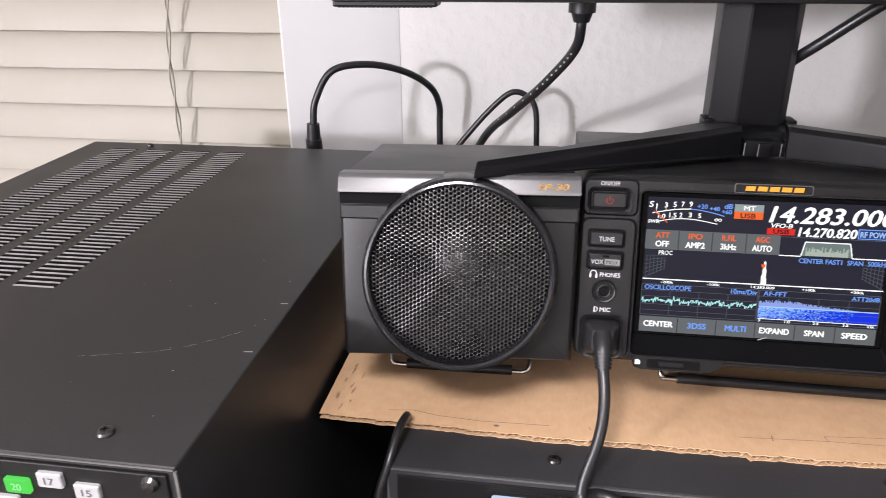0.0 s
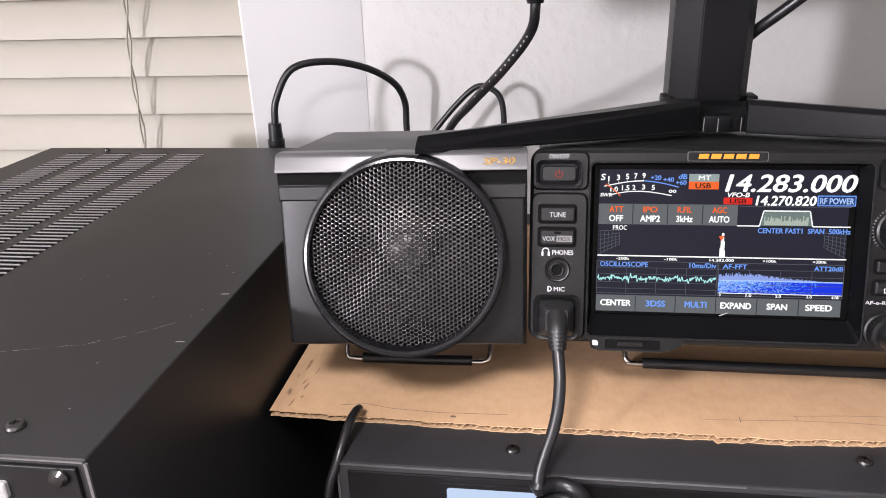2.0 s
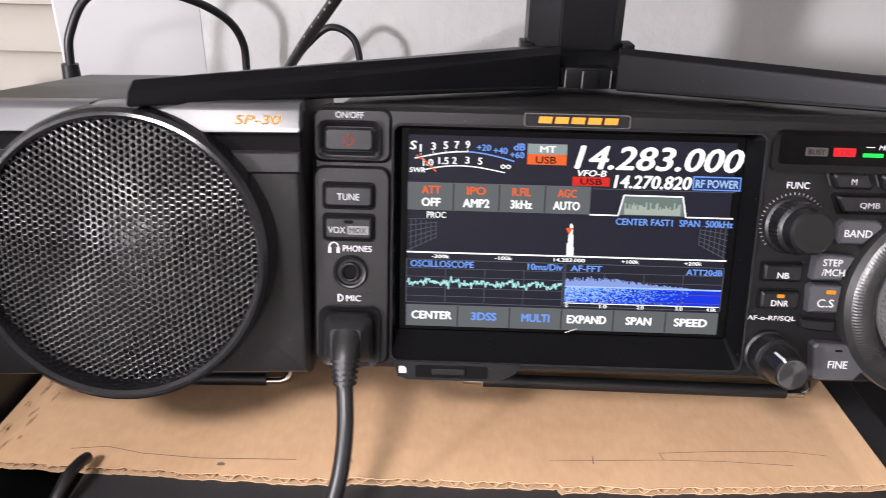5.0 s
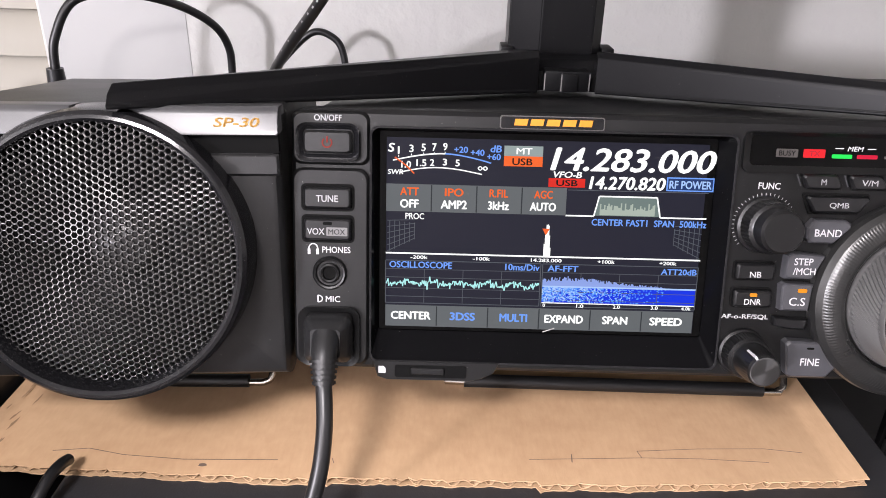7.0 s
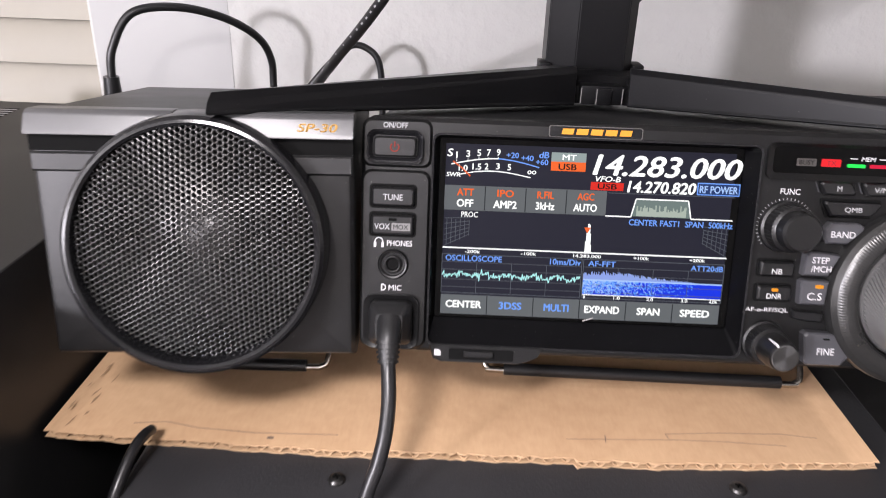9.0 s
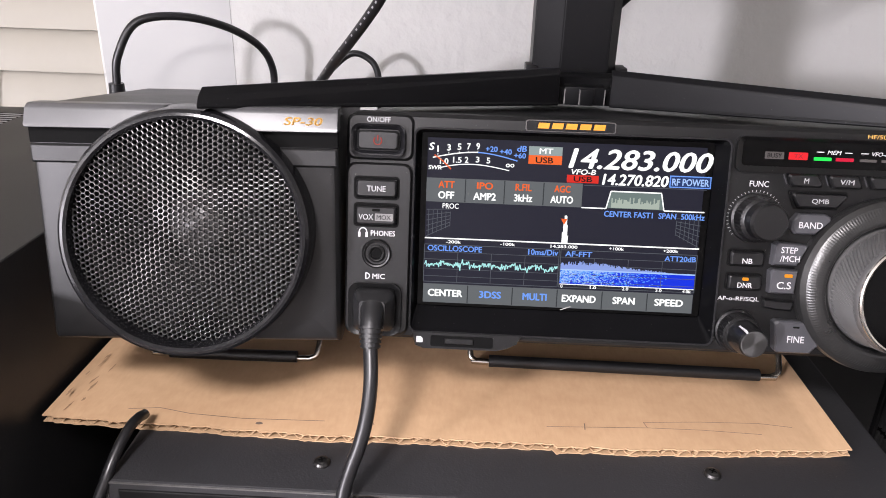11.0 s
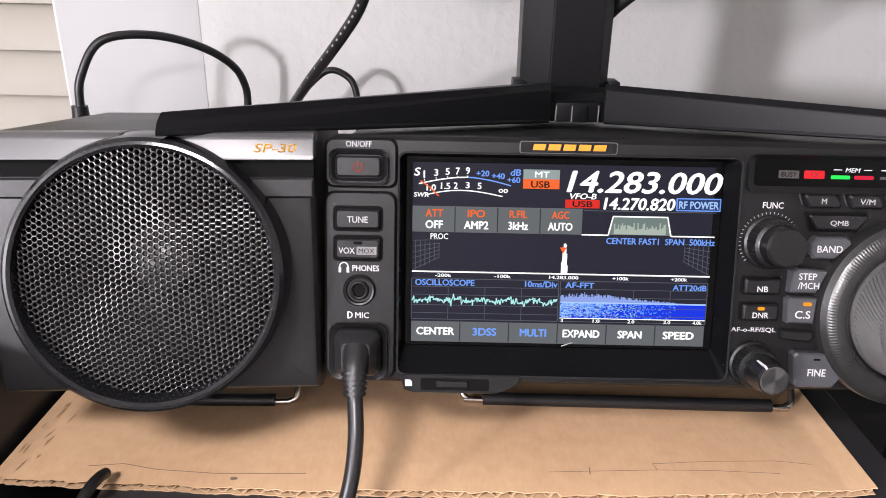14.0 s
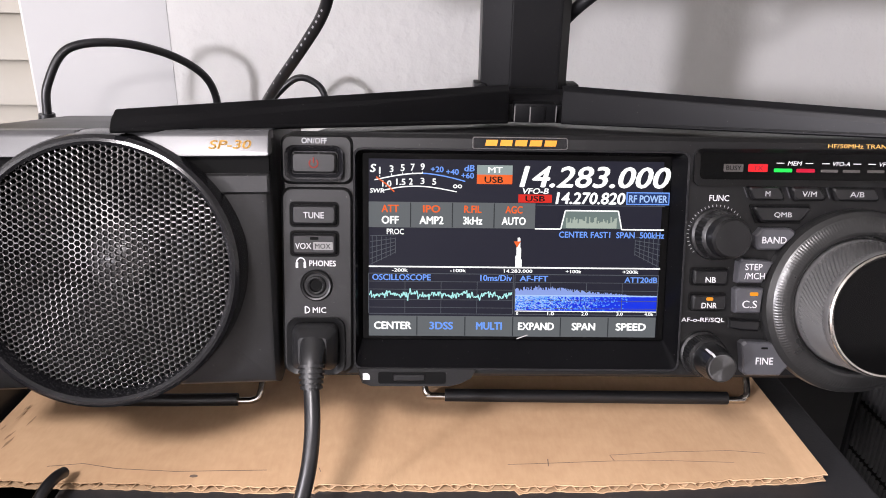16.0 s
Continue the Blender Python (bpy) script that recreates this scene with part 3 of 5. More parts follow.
    for k in range(9):
        x, y = -151 + 5 * math.sin(k * 2.3), -6 + k * 5.0
        bm = bmesh.new()
        rim = [(math.cos(a * math.pi / 6) * (0.5 + 0.3 * math.sin(5 * a + k)), math.sin(a * math.pi / 6) * (2.5 + 1.8 * math.sin(k * 1.7 + a))) for a in range(12)]
        bm.faces.new([bm.verts.new((x + u + 0.12 * v, y + v, 0.13)) for u, v in rim])
        part("scuff", bm, M_SCUFF, c, "dark scuff along the bent edge")
    part("dent", lathe_flat(-67, -11.5, 0.13, 1.5), M_PENCIL, c, "small dark dent")


def lathe_flat(x, y, z, r):
    bm = bmesh.new()
    bm.faces.new([bm.verts.new((x + r * (1 + 0.25 * math.sin(3 * k)) * math.cos(k * math.pi / 6), y + 0.6 * r * math.sin(k * math.pi / 6), z)) for k in range(12)])
    return bm


room()
blinds()
desk()
amplifier()
lower_box()
right_cases()
cardboard()


# ---- transceiver ----
RADIO_AT = pose(0, 0, 0.055, -13.4, 0, 0)
# display raster, 507 units wide and 306 high, laid over the 107 x 64.8 mm screen
SX0, SY0, SKX, SKZ = 653.0, 596.0, 107.0 / 507, 64.8 / 306


def sx(u):
    return (u - SX0) * SKX


def sz(v):
    return (SY0 - v) * SKZ


def screen(radio):
    scr = part("screen", slab_of(rounded(-2.2, 109.6, -1.2, 67.2, 0.8), 0.0, 2.0), M_FACE, radio, "lit colour display")

    def rect(name, u0, v0, u1, v1, mat, lift=0.3):
        bm = bmesh.new()
        bm.faces.new([bm.verts.new(p) for p in ((sx(u0), -lift, sz(v1)), (sx(u1), -lift, sz(v1)), (sx(u1), -lift, sz(v0)), (sx(u0), -lift, sz(v0)))])
        return part(name, bm, mat, scr)

    def line(name, pts, mat, w=1.6, lift=0.45):
        return part(name, ribbon(bmesh.new(), [(sx(u), sz(v)) for u, v in pts], w * SKX, -lift), mat, scr)

    def word(t, u0, v0, u1, v1, mat, slant=0.0, bold=0.03, lift=0.6):
        return lettering(t, sx(u0), sx(u1), sz(v1), sz(v0), -lift, mat, scr, "screen_text", slant, bold)

    rect("screen_ground", 653, 288, 1160, 596, G_BLACK, 0.12)
    # signal and standing-wave meters
    arc = [(663 + 82 * k / 10, 324 - 12 * math.sin(math.pi / 2 * k / 10)) for k in range(11)]
    line("meter_arc", arc, G_WHITE, 2.2)
    line("meter_arc", [(745 + 73 * k / 8, 312 + 13 * (k / 8) ** 1.6) for k in range(9)], G_BLUE, 2.2)
    line("meter_arc", [(674 + 130 * k / 14, 343 - 9 * math.sin(math.pi * (k / 14) ** 0.9)) for k in range(15)], G_WHITE, 2.0)
    word("S", 655, 297, 666, 311, G_WHITE, 0.15)
    for t, u, v in (("1", 672, 308), ("3", 692, 305), ("5", 711, 303), ("7", 728, 302), ("9", 745, 301)):
        word(t, u - (1.4 if t == "1" else 3.5), v - 6, u + (1.4 if t == "1" else 3.5), v + 6, G_WHITE)
        line("meter_tick", [(u, v + 8), (u, v + 11)], G_WHITE, 1.2)
    for t, u, v in (("+20", 770, 305), ("+40", 796, 309), ("+60", 822, 315)):
        word(t, u - 11, v - 5, u + 11, v + 5, G_BLUE)
    word("dB", 816, 297, 834, 308, G_BLUE, 0.1)
    for t, u, v, w in (("1.0", 684, 330, 8), ("1.5", 708, 327, 8), ("2", 725, 326, 3.5), ("3", 745, 325, 3.5), ("5", 765, 326, 3.5)):
        word(t, u - w, v - 5.5, u + w, v + 5.5, G_WHITE)
    word("oo", 797, 330, 813, 337, G_WHITE)
    word("SWR", 655, 338, 680, 346, G_WHITE, 0.1)
    line("needle", [(666, 319), (682, 330), (697, 344)], G_ORANGE, 2.2, 0.7)
    # mode boxes and frequencies
    rect("mode_box", 838, 297, 899, 313, G_LIGHTBAR)
    word("MT", 857, 300, 882, 310, G_WHITE, 0, 0.02)
    rect("mode_box", 838, 313, 899, 329, G_ORANGE)
    word("USB", 851, 316, 883, 327, M_SLOTDARK, 0, 0.02)
    word("14.283.000", 911, 297, 1172, 334, G_WHITE, 0.22, 0.024)
    word("VFO-B", 917, 335, 962, 345, G_WHITE, 0.2)
    rect("mode_box", 910, 346, 968, 360, G_RED)
    word("USB", 922, 348, 956, 358, M_SLOTDARK, 0, 0.02)
    word("14.270.820", 974, 341, 1095, 362, G_WHITE, 0.15, 0.035)
    rect("power_box", 1097, 340, 1172, 362, G_BLUE)
    rect("power_box_ground", 1099, 342, 1170, 360, glow_mid(), 0.42)
    word("RF POWER", 1101, 345, 1168, 358, G_PALE)
    # grey key row
    rect("key_strip", 653, 361, 940, 405, G_BAR)
    for u in (725, 797, 869):
        line("key_gap", [(u, 362), (u, 404)], G_BARLINE, 2)
    for (a, b), u, w in ((("ATT", "OFF"), 690, 15), (("IPO", "AMP2"), 761, 21), (("R.FIL", "3kHz"), 832, 17), (("AGC", "AUTO"), 903, 21)):
        word(a, u - 15, 366, u + 15, 379, G_ORANGE)
        word(b, u - w, 385, u + w, 399, G_WHITE, 0, 0.04)
    # filter scope
    line("scope_rule", [(942, 364), (1165, 364)], G_GRID, 1.2)
    bm = bmesh.new()
    bm.faces.new([bm.verts.new((sx(u), -0.35, sz(v))) for u, v in ((986, 404), (993, 374), (1083, 374), (1090, 404))])
    part("filter_fill", bm, G_FILT, scr)
    bm = bmesh.new()
    for k in range(40):
        u, h = 994 + k * 2.2, random.uniform(8, 20)
        bm.faces.new([bm.verts.new((sx(a), -0.42, sz(b))) for a, b in ((u, 403), (u + 2.2, 403), (u + 2.2, 403 - h), (u, 403 - h))])
    part("filter_noise", bm, G_FILT2, scr)
    line("filter_line", [(940, 405), (985, 405), (992, 373), (1084, 373), (1091, 405), (1165, 405)], G_WHITE, 2.4)
    word("PROC", 684, 407, 714, 417, G_WHITE, 0, 0.02)
    word("CENTER FAST1  SPAN  500kHz", 982, 409, 1166, 420, G_BLUE)
    # spectrum with its corner grids
    for side in (1, -1):
        e = 655 if side == 1 else 1160
        for k in range(6):
            u = e + side * (4 + k * 8)
            line("spectrum_grid", [(u, 420 + k * 0.5), (u, 470 - k * 4)], G_GRID, 1.1)
            line("spectrum_grid", [(e, 420 + k * 10), (e + side * 44, 418 + k * 6)], G_GRID, 1.1)
    line("spectrum_base", [(653, 473), (1162, 473)], G_WHITE, 2.6)
    for t, u, w in (("-200k", 707, 14), ("-100k", 808, 14), ("14.283.000", 913, 25), ("+100k", 1010, 14), ("+200k", 1110, 14)):
        word(t, u - w, 476, u + w, 482, G_WHITE)
    bm = bmesh.new()
    for k in range(7):
        u = 907.5 + k * 1.6
        top = 472 - (20, 44, 51, 52, 50, 34, 14)[k]
        bm.faces.new([bm.verts.new((sx(a), -0.5, sz(b))) for a, b in ((u, 472), (u + 1.7, 472), (u + 1.7, top), (u, top))])
    part("signal_peak", bm, G_WHITE, scr)
    bm = bmesh.new()
    bm.faces.new([bm.verts.new((sx(a), -0.7, sz(b))) for a, b in ((904, 427), (916, 427), (910, 438))])
    part("marker", bm, G_ORANGE, scr)
    # oscilloscope and audio spectrum
    for u0, u1 in ((653, 905), (908, 1160)):
        line("scope_frame", [(u0, 485), (u1, 485), (u1, 556), (u0, 556), (u0, 485)], G_GRID, 1.3)
        for k in (1, 2, 3):
            u = u0 + (u1 - u0) * k / 4
            line("scope_grid", [(u, 499), (u, 555)], G_GRID, 1.0, 0.4)
        for v in (499, 513, 531, 545):
            line("scope_grid", [(u0, v), (u1, v)], G_GRID, 1.0, 0.4)
    word("OSCILLOSCOPE", 659, 486, 761, 497, G_BLUE)
    word("10ms/Div", 847, 486, 903, 497, G_BLUE)
    word("AF-FFT", 916, 487, 966, 497, G_BLUE)
    word("ATT20dB", 1100, 488, 1158, 498, G_BLUE)
    wave = [(654 + k * 1.0, 522 + random.gauss(0, 3.2) + 2.5 * math.sin(k / 7.0)) for k in range(250)]
    line("trace", wave, G_CYAN, 1.8, 0.55)
    rect("waterfall", 909, 522, 1159, 549, G_DEEP, 0.35)
    bm = bmesh.new()
    for k in range(167):
        u = 909 + k * 1.5
        h = (13 + 4 * math.sin(k / 60 * math.pi)) * random.uniform(0.55, 1.05) * max(0.08, 1 - max(0, k - 80) / 60)
        bm.faces.new([bm.verts.new((sx(a), -0.47, sz(b))) for a, b in ((u, 522), (u + 1.5, 522), (u + 1.5, 522 - h), (u, 522 - h))])
    part("audio_trace", bm, G_TRACE, scr)
    # speckle that thins out towards the high tones
    for lift, mat, dense, reach, cw, ch in ((0.43, G_SKY, 0.95, 210.0, 2.2, 1.8), (0.46, G_PALE, 0.55, 150.0, 1.8, 1.4)):
        bm = bmesh.new()
        v = 523.0
        while v < 548:
            u = 909.0
            while u < 1156:
                fade = max(0.0, 1 - (u - 909) / reach) * (1 - 0.5 * (v - 523) / 25)
                if random.random() < dense * fade:
                    bm.faces.new([bm.verts.new((sx(a), -lift, sz(b))) for a, b in ((u, v), (u + cw, v), (u + cw, v + ch), (u, v + ch))])
                u += cw
            v += ch
        part("waterfall_noise", bm, mat, scr)
    rect("waterfall_top", 909, 521, 1159, 523.5, G_PALE, 0.5)
    line("audio_base", [(909, 550), (1159, 550)], G_WHITE, 1.6)
    for t, u in (("0", 913), ("1.0", 972), ("2.0", 1032), ("3.0", 1094), ("4.0k", 1146)):
        word(t, u - 4 * len(t) / 2, 551, u + 4 * len(t) / 2, 557, G_WHITE)
    # bottom key row
    rect("key_strip", 653, 560, 1159, 596, G_BAR)
    for k in range(1, 6):
        line("key_gap", [(653 + 84.3 * k, 561), (653 + 84.3 * k, 595)], G_BARLINE, 2)
    for t, u, w, m in (("CENTER", 695, 33, G_WHITE), ("3DSS", 780, 21, G_BLUE), ("MULTI", 864, 23, G_BLUE), ("EXPAND", 947, 32, G_WHITE), ("SPAN", 1031, 21, G_WHITE), ("SPEED", 1115, 27, G_WHITE)):
        word(t, u - w, 570, u + w, 584, m, 0, 0.045)
    part("scratch", ribbon(bmesh.new(), [(sx(913), sz(599)), (sx(932), sz(592))], 0.35, -1.2), M_SCRATCH, scr)


def glow_mid():
    return bpy.data.materials.get("lcd_box_navy") or glow("lcd_box_navy", (0.012, 0.04, 0.16), 1.0)


def button(radio, outline, mat, y=-8.2, back=-4.5, label=""):
    return part("button", slab_of(outline, y, back, 0.7, 0.8), mat, radio, label, smooth=True)


def well(radio, outline, y=-5.35):
    """The dark gap round a button, as a flat recess."""
    return part("button_well", slab_of(outline, y, -4.8), M_SLOTDARK, radio)


def bars(radio, x0, x1, z0, z1, n, y, mat, name):
    """Plain shapes that stand for a maker's mark."""
    w = (x1 - x0) / n
    for k in range(n):
        bm = bmesh.new()
        a = x0 + k * w
        slab(bm, [(a + w * 0.06, z0), (a + w * 0.86, z0), (a + w * 0.94, z1), (a + w * 0.14, z1)], y, y + 0.3)
        part(name, bm, mat, radio)


def transceiver():
    r = thing("radio_transceiver", RADIO_AT, "black desktop radio transceiver with lit colour screen and tuning dial", "radio")
    # chassis behind the front, a little less tilted than the front
    bm = prism_x(bmesh.new(), [(8, 72.5), (250, 92), (250, 6), (8, -13)], -27, 231)
    bmesh.ops.bevel(bm, geom=list(bm.edges), offset=1.5, segments=2, profile=0.6, affect="EDGES")
    part("chassis", bm, M_CASE, r, smooth=True)
    # front moulding: base plate with eased rim
    bm = bmesh.new()
    rings = [[bm.verts.new((x, y, z)) for x, z in o] for o, y in (
        (rounded(-31, 235, -14.5, 74.6, 6), 12.0), (rounded(-31, 235, -14.5, 74.6, 6), -2.4), (rounded(-30.6, 234.6, -14.1, 74.1, 5.6), -3.8),
        (rounded(-29.2, 233.2, -12.8, 72.6, 4.4), -5.0), (rounded(-4.6, 113.6, -10.6, 68.8, 2.6), -5.0), (rounded(-4.6, 113.6, -10.6, 68.8, 2.6), 6.0))]
    for p, q in zip(rings, rings[1:]):
        for k in range(len(p)):
            bm.faces.new((p[k - 1], p[k], q[k], q[k - 1]))
    part("front_panel", bm, M_PANEL, r, "black moulded front", smooth=True)
    part("front_lip", slab_of([(-4, -10), (-2, -16.2), (1, -17.3), (30, -17.3), (34, -16.2), (38, -14.0), (40, -10)], -7.5, 8, 0.6, 0.8), M_PANEL, r, smooth=True)
    # raised left control strip
    part("control_strip", slab_of(rounded(-30.4, -5.2, -12.6, 55.0, 3.5), -6.6, 0, 0.8, 0.9), M_PANEL, r, smooth=True)
    part("control_strip_top", slab_of(rounded(-30.4, -5.0, 56.0, 73.4, 3.0), -6.2, 0, 0.9, 1.2), M_PANEL, r, smooth=True)
    # bezel that slopes in to the screen
    outer, inner = rounded(-4.2, 113.2, -10.2, 68.4, 2.6), rounded(-2.4, 109.8, -1.4, 67.2, 1.0)
    part("screen_bezel", frame_slab(bmesh.new(), outer, inner, -7.0, -0.6, 2.5), M_BEZEL, r, "sloping black screen surround", smooth=True)
    part("bezel_rim", frame_slab(bmesh.new(), rounded(-4.9, 113.9, -10.9, 69.1, 3.0), rounded(-4.2, 113.2, -10.2, 68.4, 2.6), -7.3, -7.2, -4.0), M_GLOSS, r, smooth=True)
    screen(r)
    # maker's badge
    bd = part("badge", slab_of(rounded(37.2, 70.2, 69.3, 73.0, 0.7), -6.0, -4.6), M_GLOSS, r, "black badge with gold mark")
    part("badge_rim", frame_slab(bmesh.new(), rounded(36.9, 70.5, 69.0, 73.3, 0.9), rounded(37.2, 70.2, 69.3, 73.0, 0.7), -6.2, -6.2, -4.8), M_BADGERIM, bd)
    bars(bd, 41, 67, 70.2, 72.3, 5, -6.35, M_GOLD, "badge_mark")
    # power switch
    part("switch_surround", frame_slab(bmesh.new(), rounded(-28.6, -8.2, 57.2, 69.6, 3.2), rounded(-26.6, -10.2, 59.5, 67.6, 1.6), -8.2, -6.6, -4.0), M_GLOSS, r, smooth=True)
    pw = button(r, rounded(-26.2, -10.6, 59.9, 67.2, 1.2), M_BUTTON, -8.8, label="power switch with a red mark")
    part("power_mark", ribbon(bmesh.new(), [(-18.4 + 1.5 * math.sin(radians(a)), 63.4 + 1.5 * math.cos(radians(a))) for a in range(40, 321, 20)], 0.45, -9.0), G_PWR, pw)
    part("power_mark", ribbon(bmesh.new(), [(-18.4, 63.4), (-18.4, 65.4)], 0.45, -9.0), G_PWR, pw)
    lettering("ON/OFF", -22.8, -13.9, 70.2, 72.2, -7.0, M_GREYPRINT, r)
    for t, z0, z1 in (("TUNE", 42.0, 48.8), ("VOX", 31.4, 38.6)):
        part("button_well", slab_of(rounded(-27.4, -9.9, z0 - 1.1, z1 + 1.1, 1.6), -6.75, -5), M_SLOTDARK, r)
        b = button(r, rounded(-26.4, -10.9, z0, z1, 0.9), M_BUTTON, -8.6)
        if t == "TUNE":
            lettering(t, -22.2, -15.0, 44.2, 46.4, -8.8, M_GREYPRINT, b)
        else:
            lettering("VOX", -25.2, -19.5, 33.3, 35.5, -8.8, M_GREYPRINT, b)
            part("key_patch", slab_of(rounded(-18.9, -12.0, 33.0, 35.8, 0.3), -8.85, -8.6), M_PATCH, b)
            lettering("MOX", -18.2, -12.7, 33.5, 35.3, -9.0, M_BUTTON, b)
            part("key_lamp", slab_of(rounded(-20, -17, 36.6, 37.6, 0.4), -8.85, -8.5), M_SLOTDARK, b)
    # phones socket
    j = part("phones_socket", lathe_of([(5.8, -6.4), (5.7, -7.3), (5.2, -7.9), (4.6, -7.7), (4.3, -6.9), (3.5, -6.85), (3.3, -7.9), (2.8, -8.2), (2.3, -7.9), (2.1, -6.7), (0.2, -6.65)], -18.2, 20.0, 40), M_PANEL, r, "black headphone socket", smooth=True)
    part("socket_hole", lathe_of([(2.05, -7.2), (0.1, -7.1)], -18.2, 20.0, 24), M_SLOTDARK, j)
    lettering("PHONES", -20.6, -11.2, 26.9, 29.0, -6.9, M_WHITE, r)
    ic = bmesh.new()
    ribbon(ic, [(-23.6 + 1.5 * math.cos(radians(a)), 28.2 + 1.7 * math.sin(radians(a))) for a in range(0, 181, 20)], 0.4, -6.9)
    for x in (-25.0, -22.2):
        ribbon(ic, [(x, 28.2), (x, 26.3)], 0.9, -6.9)
    part("phones_icon", ic, M_WHITE, r)
    lettering("MIC", -19.6, -14.7, 9.9, 12.0, -6.9, M_WHITE, r)
    ic = bmesh.new()
    ribbon(ic, [(-22.2, 9.8), (-22.2, 12.2)], 0.5, -6.9)
    ribbon(ic, [(-22.2 + 1.5 * math.sin(radians(a)), 11 + 1.2 * math.cos(radians(a))) for a in range(0, 181, 20)], 0.4, -6.9)
    part("mic_icon", ic, M_WHITE, r)
    part("mic_socket", frame_slab(bmesh.new(), rounded(-28.8, -8.0, -12.4, 8.4, 4.0), rounded(-26.4, -10.2, -10.4, 6.6, 2.4), -8.4, -7.6, -4.0), M_PANEL, r, smooth=True)
    # card slot
    part("card_slot", slab_of(rounded(4, 28.6, -16.0, -11.6, 0.8), -7.7, -6.8), M_SLOTDARK, r)
    part("card_cover", slab_of(rounded(9.5, 21, -14.8, -12.5, 0.4), -8.4, -7.3, 0.3, 0.3), M_PANEL, r)
    ic = bmesh.new()
    slab(ic, [(-1.6, -14.6), (0.9, -14.6), (0.9, -13.0), (0.1, -12.2), (-1.6, -12.2)], -7.8, -7.5)
    part("card_icon", ic, M_WHITE, r)
    # indicator window
    part("indicator_rim", frame_slab(bmesh.new(), rounded(115.6, 232, 57.2, 70.2, 2.6), rounded(118.2, 230, 59.4, 69.0, 1.6), -7.2, -5.6, -4.0), M_PANEL, r, smooth=True)
    iw = part("indicator_window", slab_of(rounded(118.0, 230.2, 59.2, 69.2, 1.5), -5.45, -4.6), M_FACE, r, "glossy black indicator strip")
    for x0, x1, z0, z1, m in ((126.6, 133.6, 62.2, 64.9, M_DIMLED), (135.4, 142.4, 62.2, 65.0, G_LED_RED), (144.7, 151.2, 62.2, 63.5, G_LED_GREEN), (152.8, 159.4, 62.2, 63.5, G_LED_DEEP), (161.6, 167.8, 62.3, 63.3, M_DIMLED), (169.6, 175.8, 62.3, 63.3, M_DIMLED), (178.4, 184.6, 62.3, 63.3, M_DIMLED), (186.4, 192.6, 62.3, 63.3, M_DIMLED), (196, 203, 62.2, 64.9, M_DIMLED), (205, 212, 62.2, 64.9, M_DIMLED)):
        part("indicator", slab_of(rounded(x0, x1, z0, z1, 0.3), -5.65, -5.3), m, iw)
    lettering("BUSY", 127.4, 132.8, 62.7, 64.4, -5.8, M_SLOTDARK, iw)
    lettering("TX", 137.2, 140.6, 62.8, 64.4, -5.8, M_LEDPRINT, iw)
    for t, x, w in (("MEM", 152.0, 4.2), ("VFO-A", 168.8, 5.0), ("VFO-B", 185.6, 5.0)):
        lettering(t, x - w * 0.62, x + w * 0.62, 64.6, 66.1, -5.7, M_WHITE, iw, slant=0.2)
        for s in (-1, 1):
            part("rule", ribbon(bmesh.new(), [(x + s * (w * 0.62 + 1.2), 65.4), (x + s * (w * 0.62 + 4.0), 65.4)], 0.3, -5.7), M_WHITE, iw)
    lettering("HF/50MHz TRANSCEIVER", 163.5, 195.5, 70.9, 72.4, -5.6, M_PALEGOLD, r, bold=0.01)
    bars(r, 199, 224, 70.6, 72.9, 5, -5.6, M_PALEGOLD, "model_mark")
    # key rows under the indicators
    for t, x0, x1 in (("M", 135.4, 148.4), ("V/M", 150.6, 163.0), ("A/B", 165.4, 182.6), ("CLAR RX", 185.0, 199.4), ("CLAR TX", 201.4, 216.0)):
        o = [(x0 + 2.0, 52.2), (x1 - 0.6, 52.2), (x1, 53.0), (x1 - 1.6, 56.4), (x1 - 2.4, 57.0), (x0 + 0.4, 57.0), (x0, 56.2), (x0 + 1.2, 53.0)]
        b = button(r, o, M_BUTTON, -8.0)
        w = min(5.2, 1.25 * len(t))
        lettering(t, (x0 + x1) / 2 - w * 0.7, (x0 + x1) / 2 + w * 0.7, 53.7, 55.6, -8.2, M_GREYPRINT, b)
    for x in (134.2, 149.6, 164.0):
        part("divider", ribbon(bmesh.new(), [(x, 56.8), (x + 1.6, 53.0)], 0.45, -5.6), M_GREYBTN, r)
    for t, x0, x1 in (("QMB", 137.6, 158.2), ("SPLIT", 197.0, 217.6)):
        o = [(x0 + 2.6, 44.6), (x1 - 3.4, 44.6), (x1, 49.4), (x1 - 0.6, 50.0), (x0 + 0.4, 50.0), (x0, 49.2)]
        well(r, [(x + (0.8 if x > (x0 + x1) / 2 else -0.8), z + (0.8 if z > 47 else -0.8)) for x, z in o])
        b = button(r, o, M_BUTTON, -8.0)
        lettering(t, (x0 + x1) / 2 - 3.2, (x0 + x1) / 2 + 3.2, 46.0, 48.1, -8.2, M_GREYPRINT, b)
    for flip, t in ((1, "BAND"), (-1, "MODE")):
        o = [(139.6, 34.6), (147.4, 34.6), (152.6, 40.0), (152.6, 41.2), (150.8, 42.4), (140.6, 42.4), (138.4, 39.6), (138.4, 36.2)]
        if flip < 0:
            o = [(355.6 - x, z) for x, z in o][::-1]
        b = button(r, o, M_GREYBTN, -9.0)
        cx = 145.0 if flip > 0 else 210.8
        lettering(t, cx - 4.4, cx + 4.4, 37.0, 39.4, -9.2, M_WHITE, b)
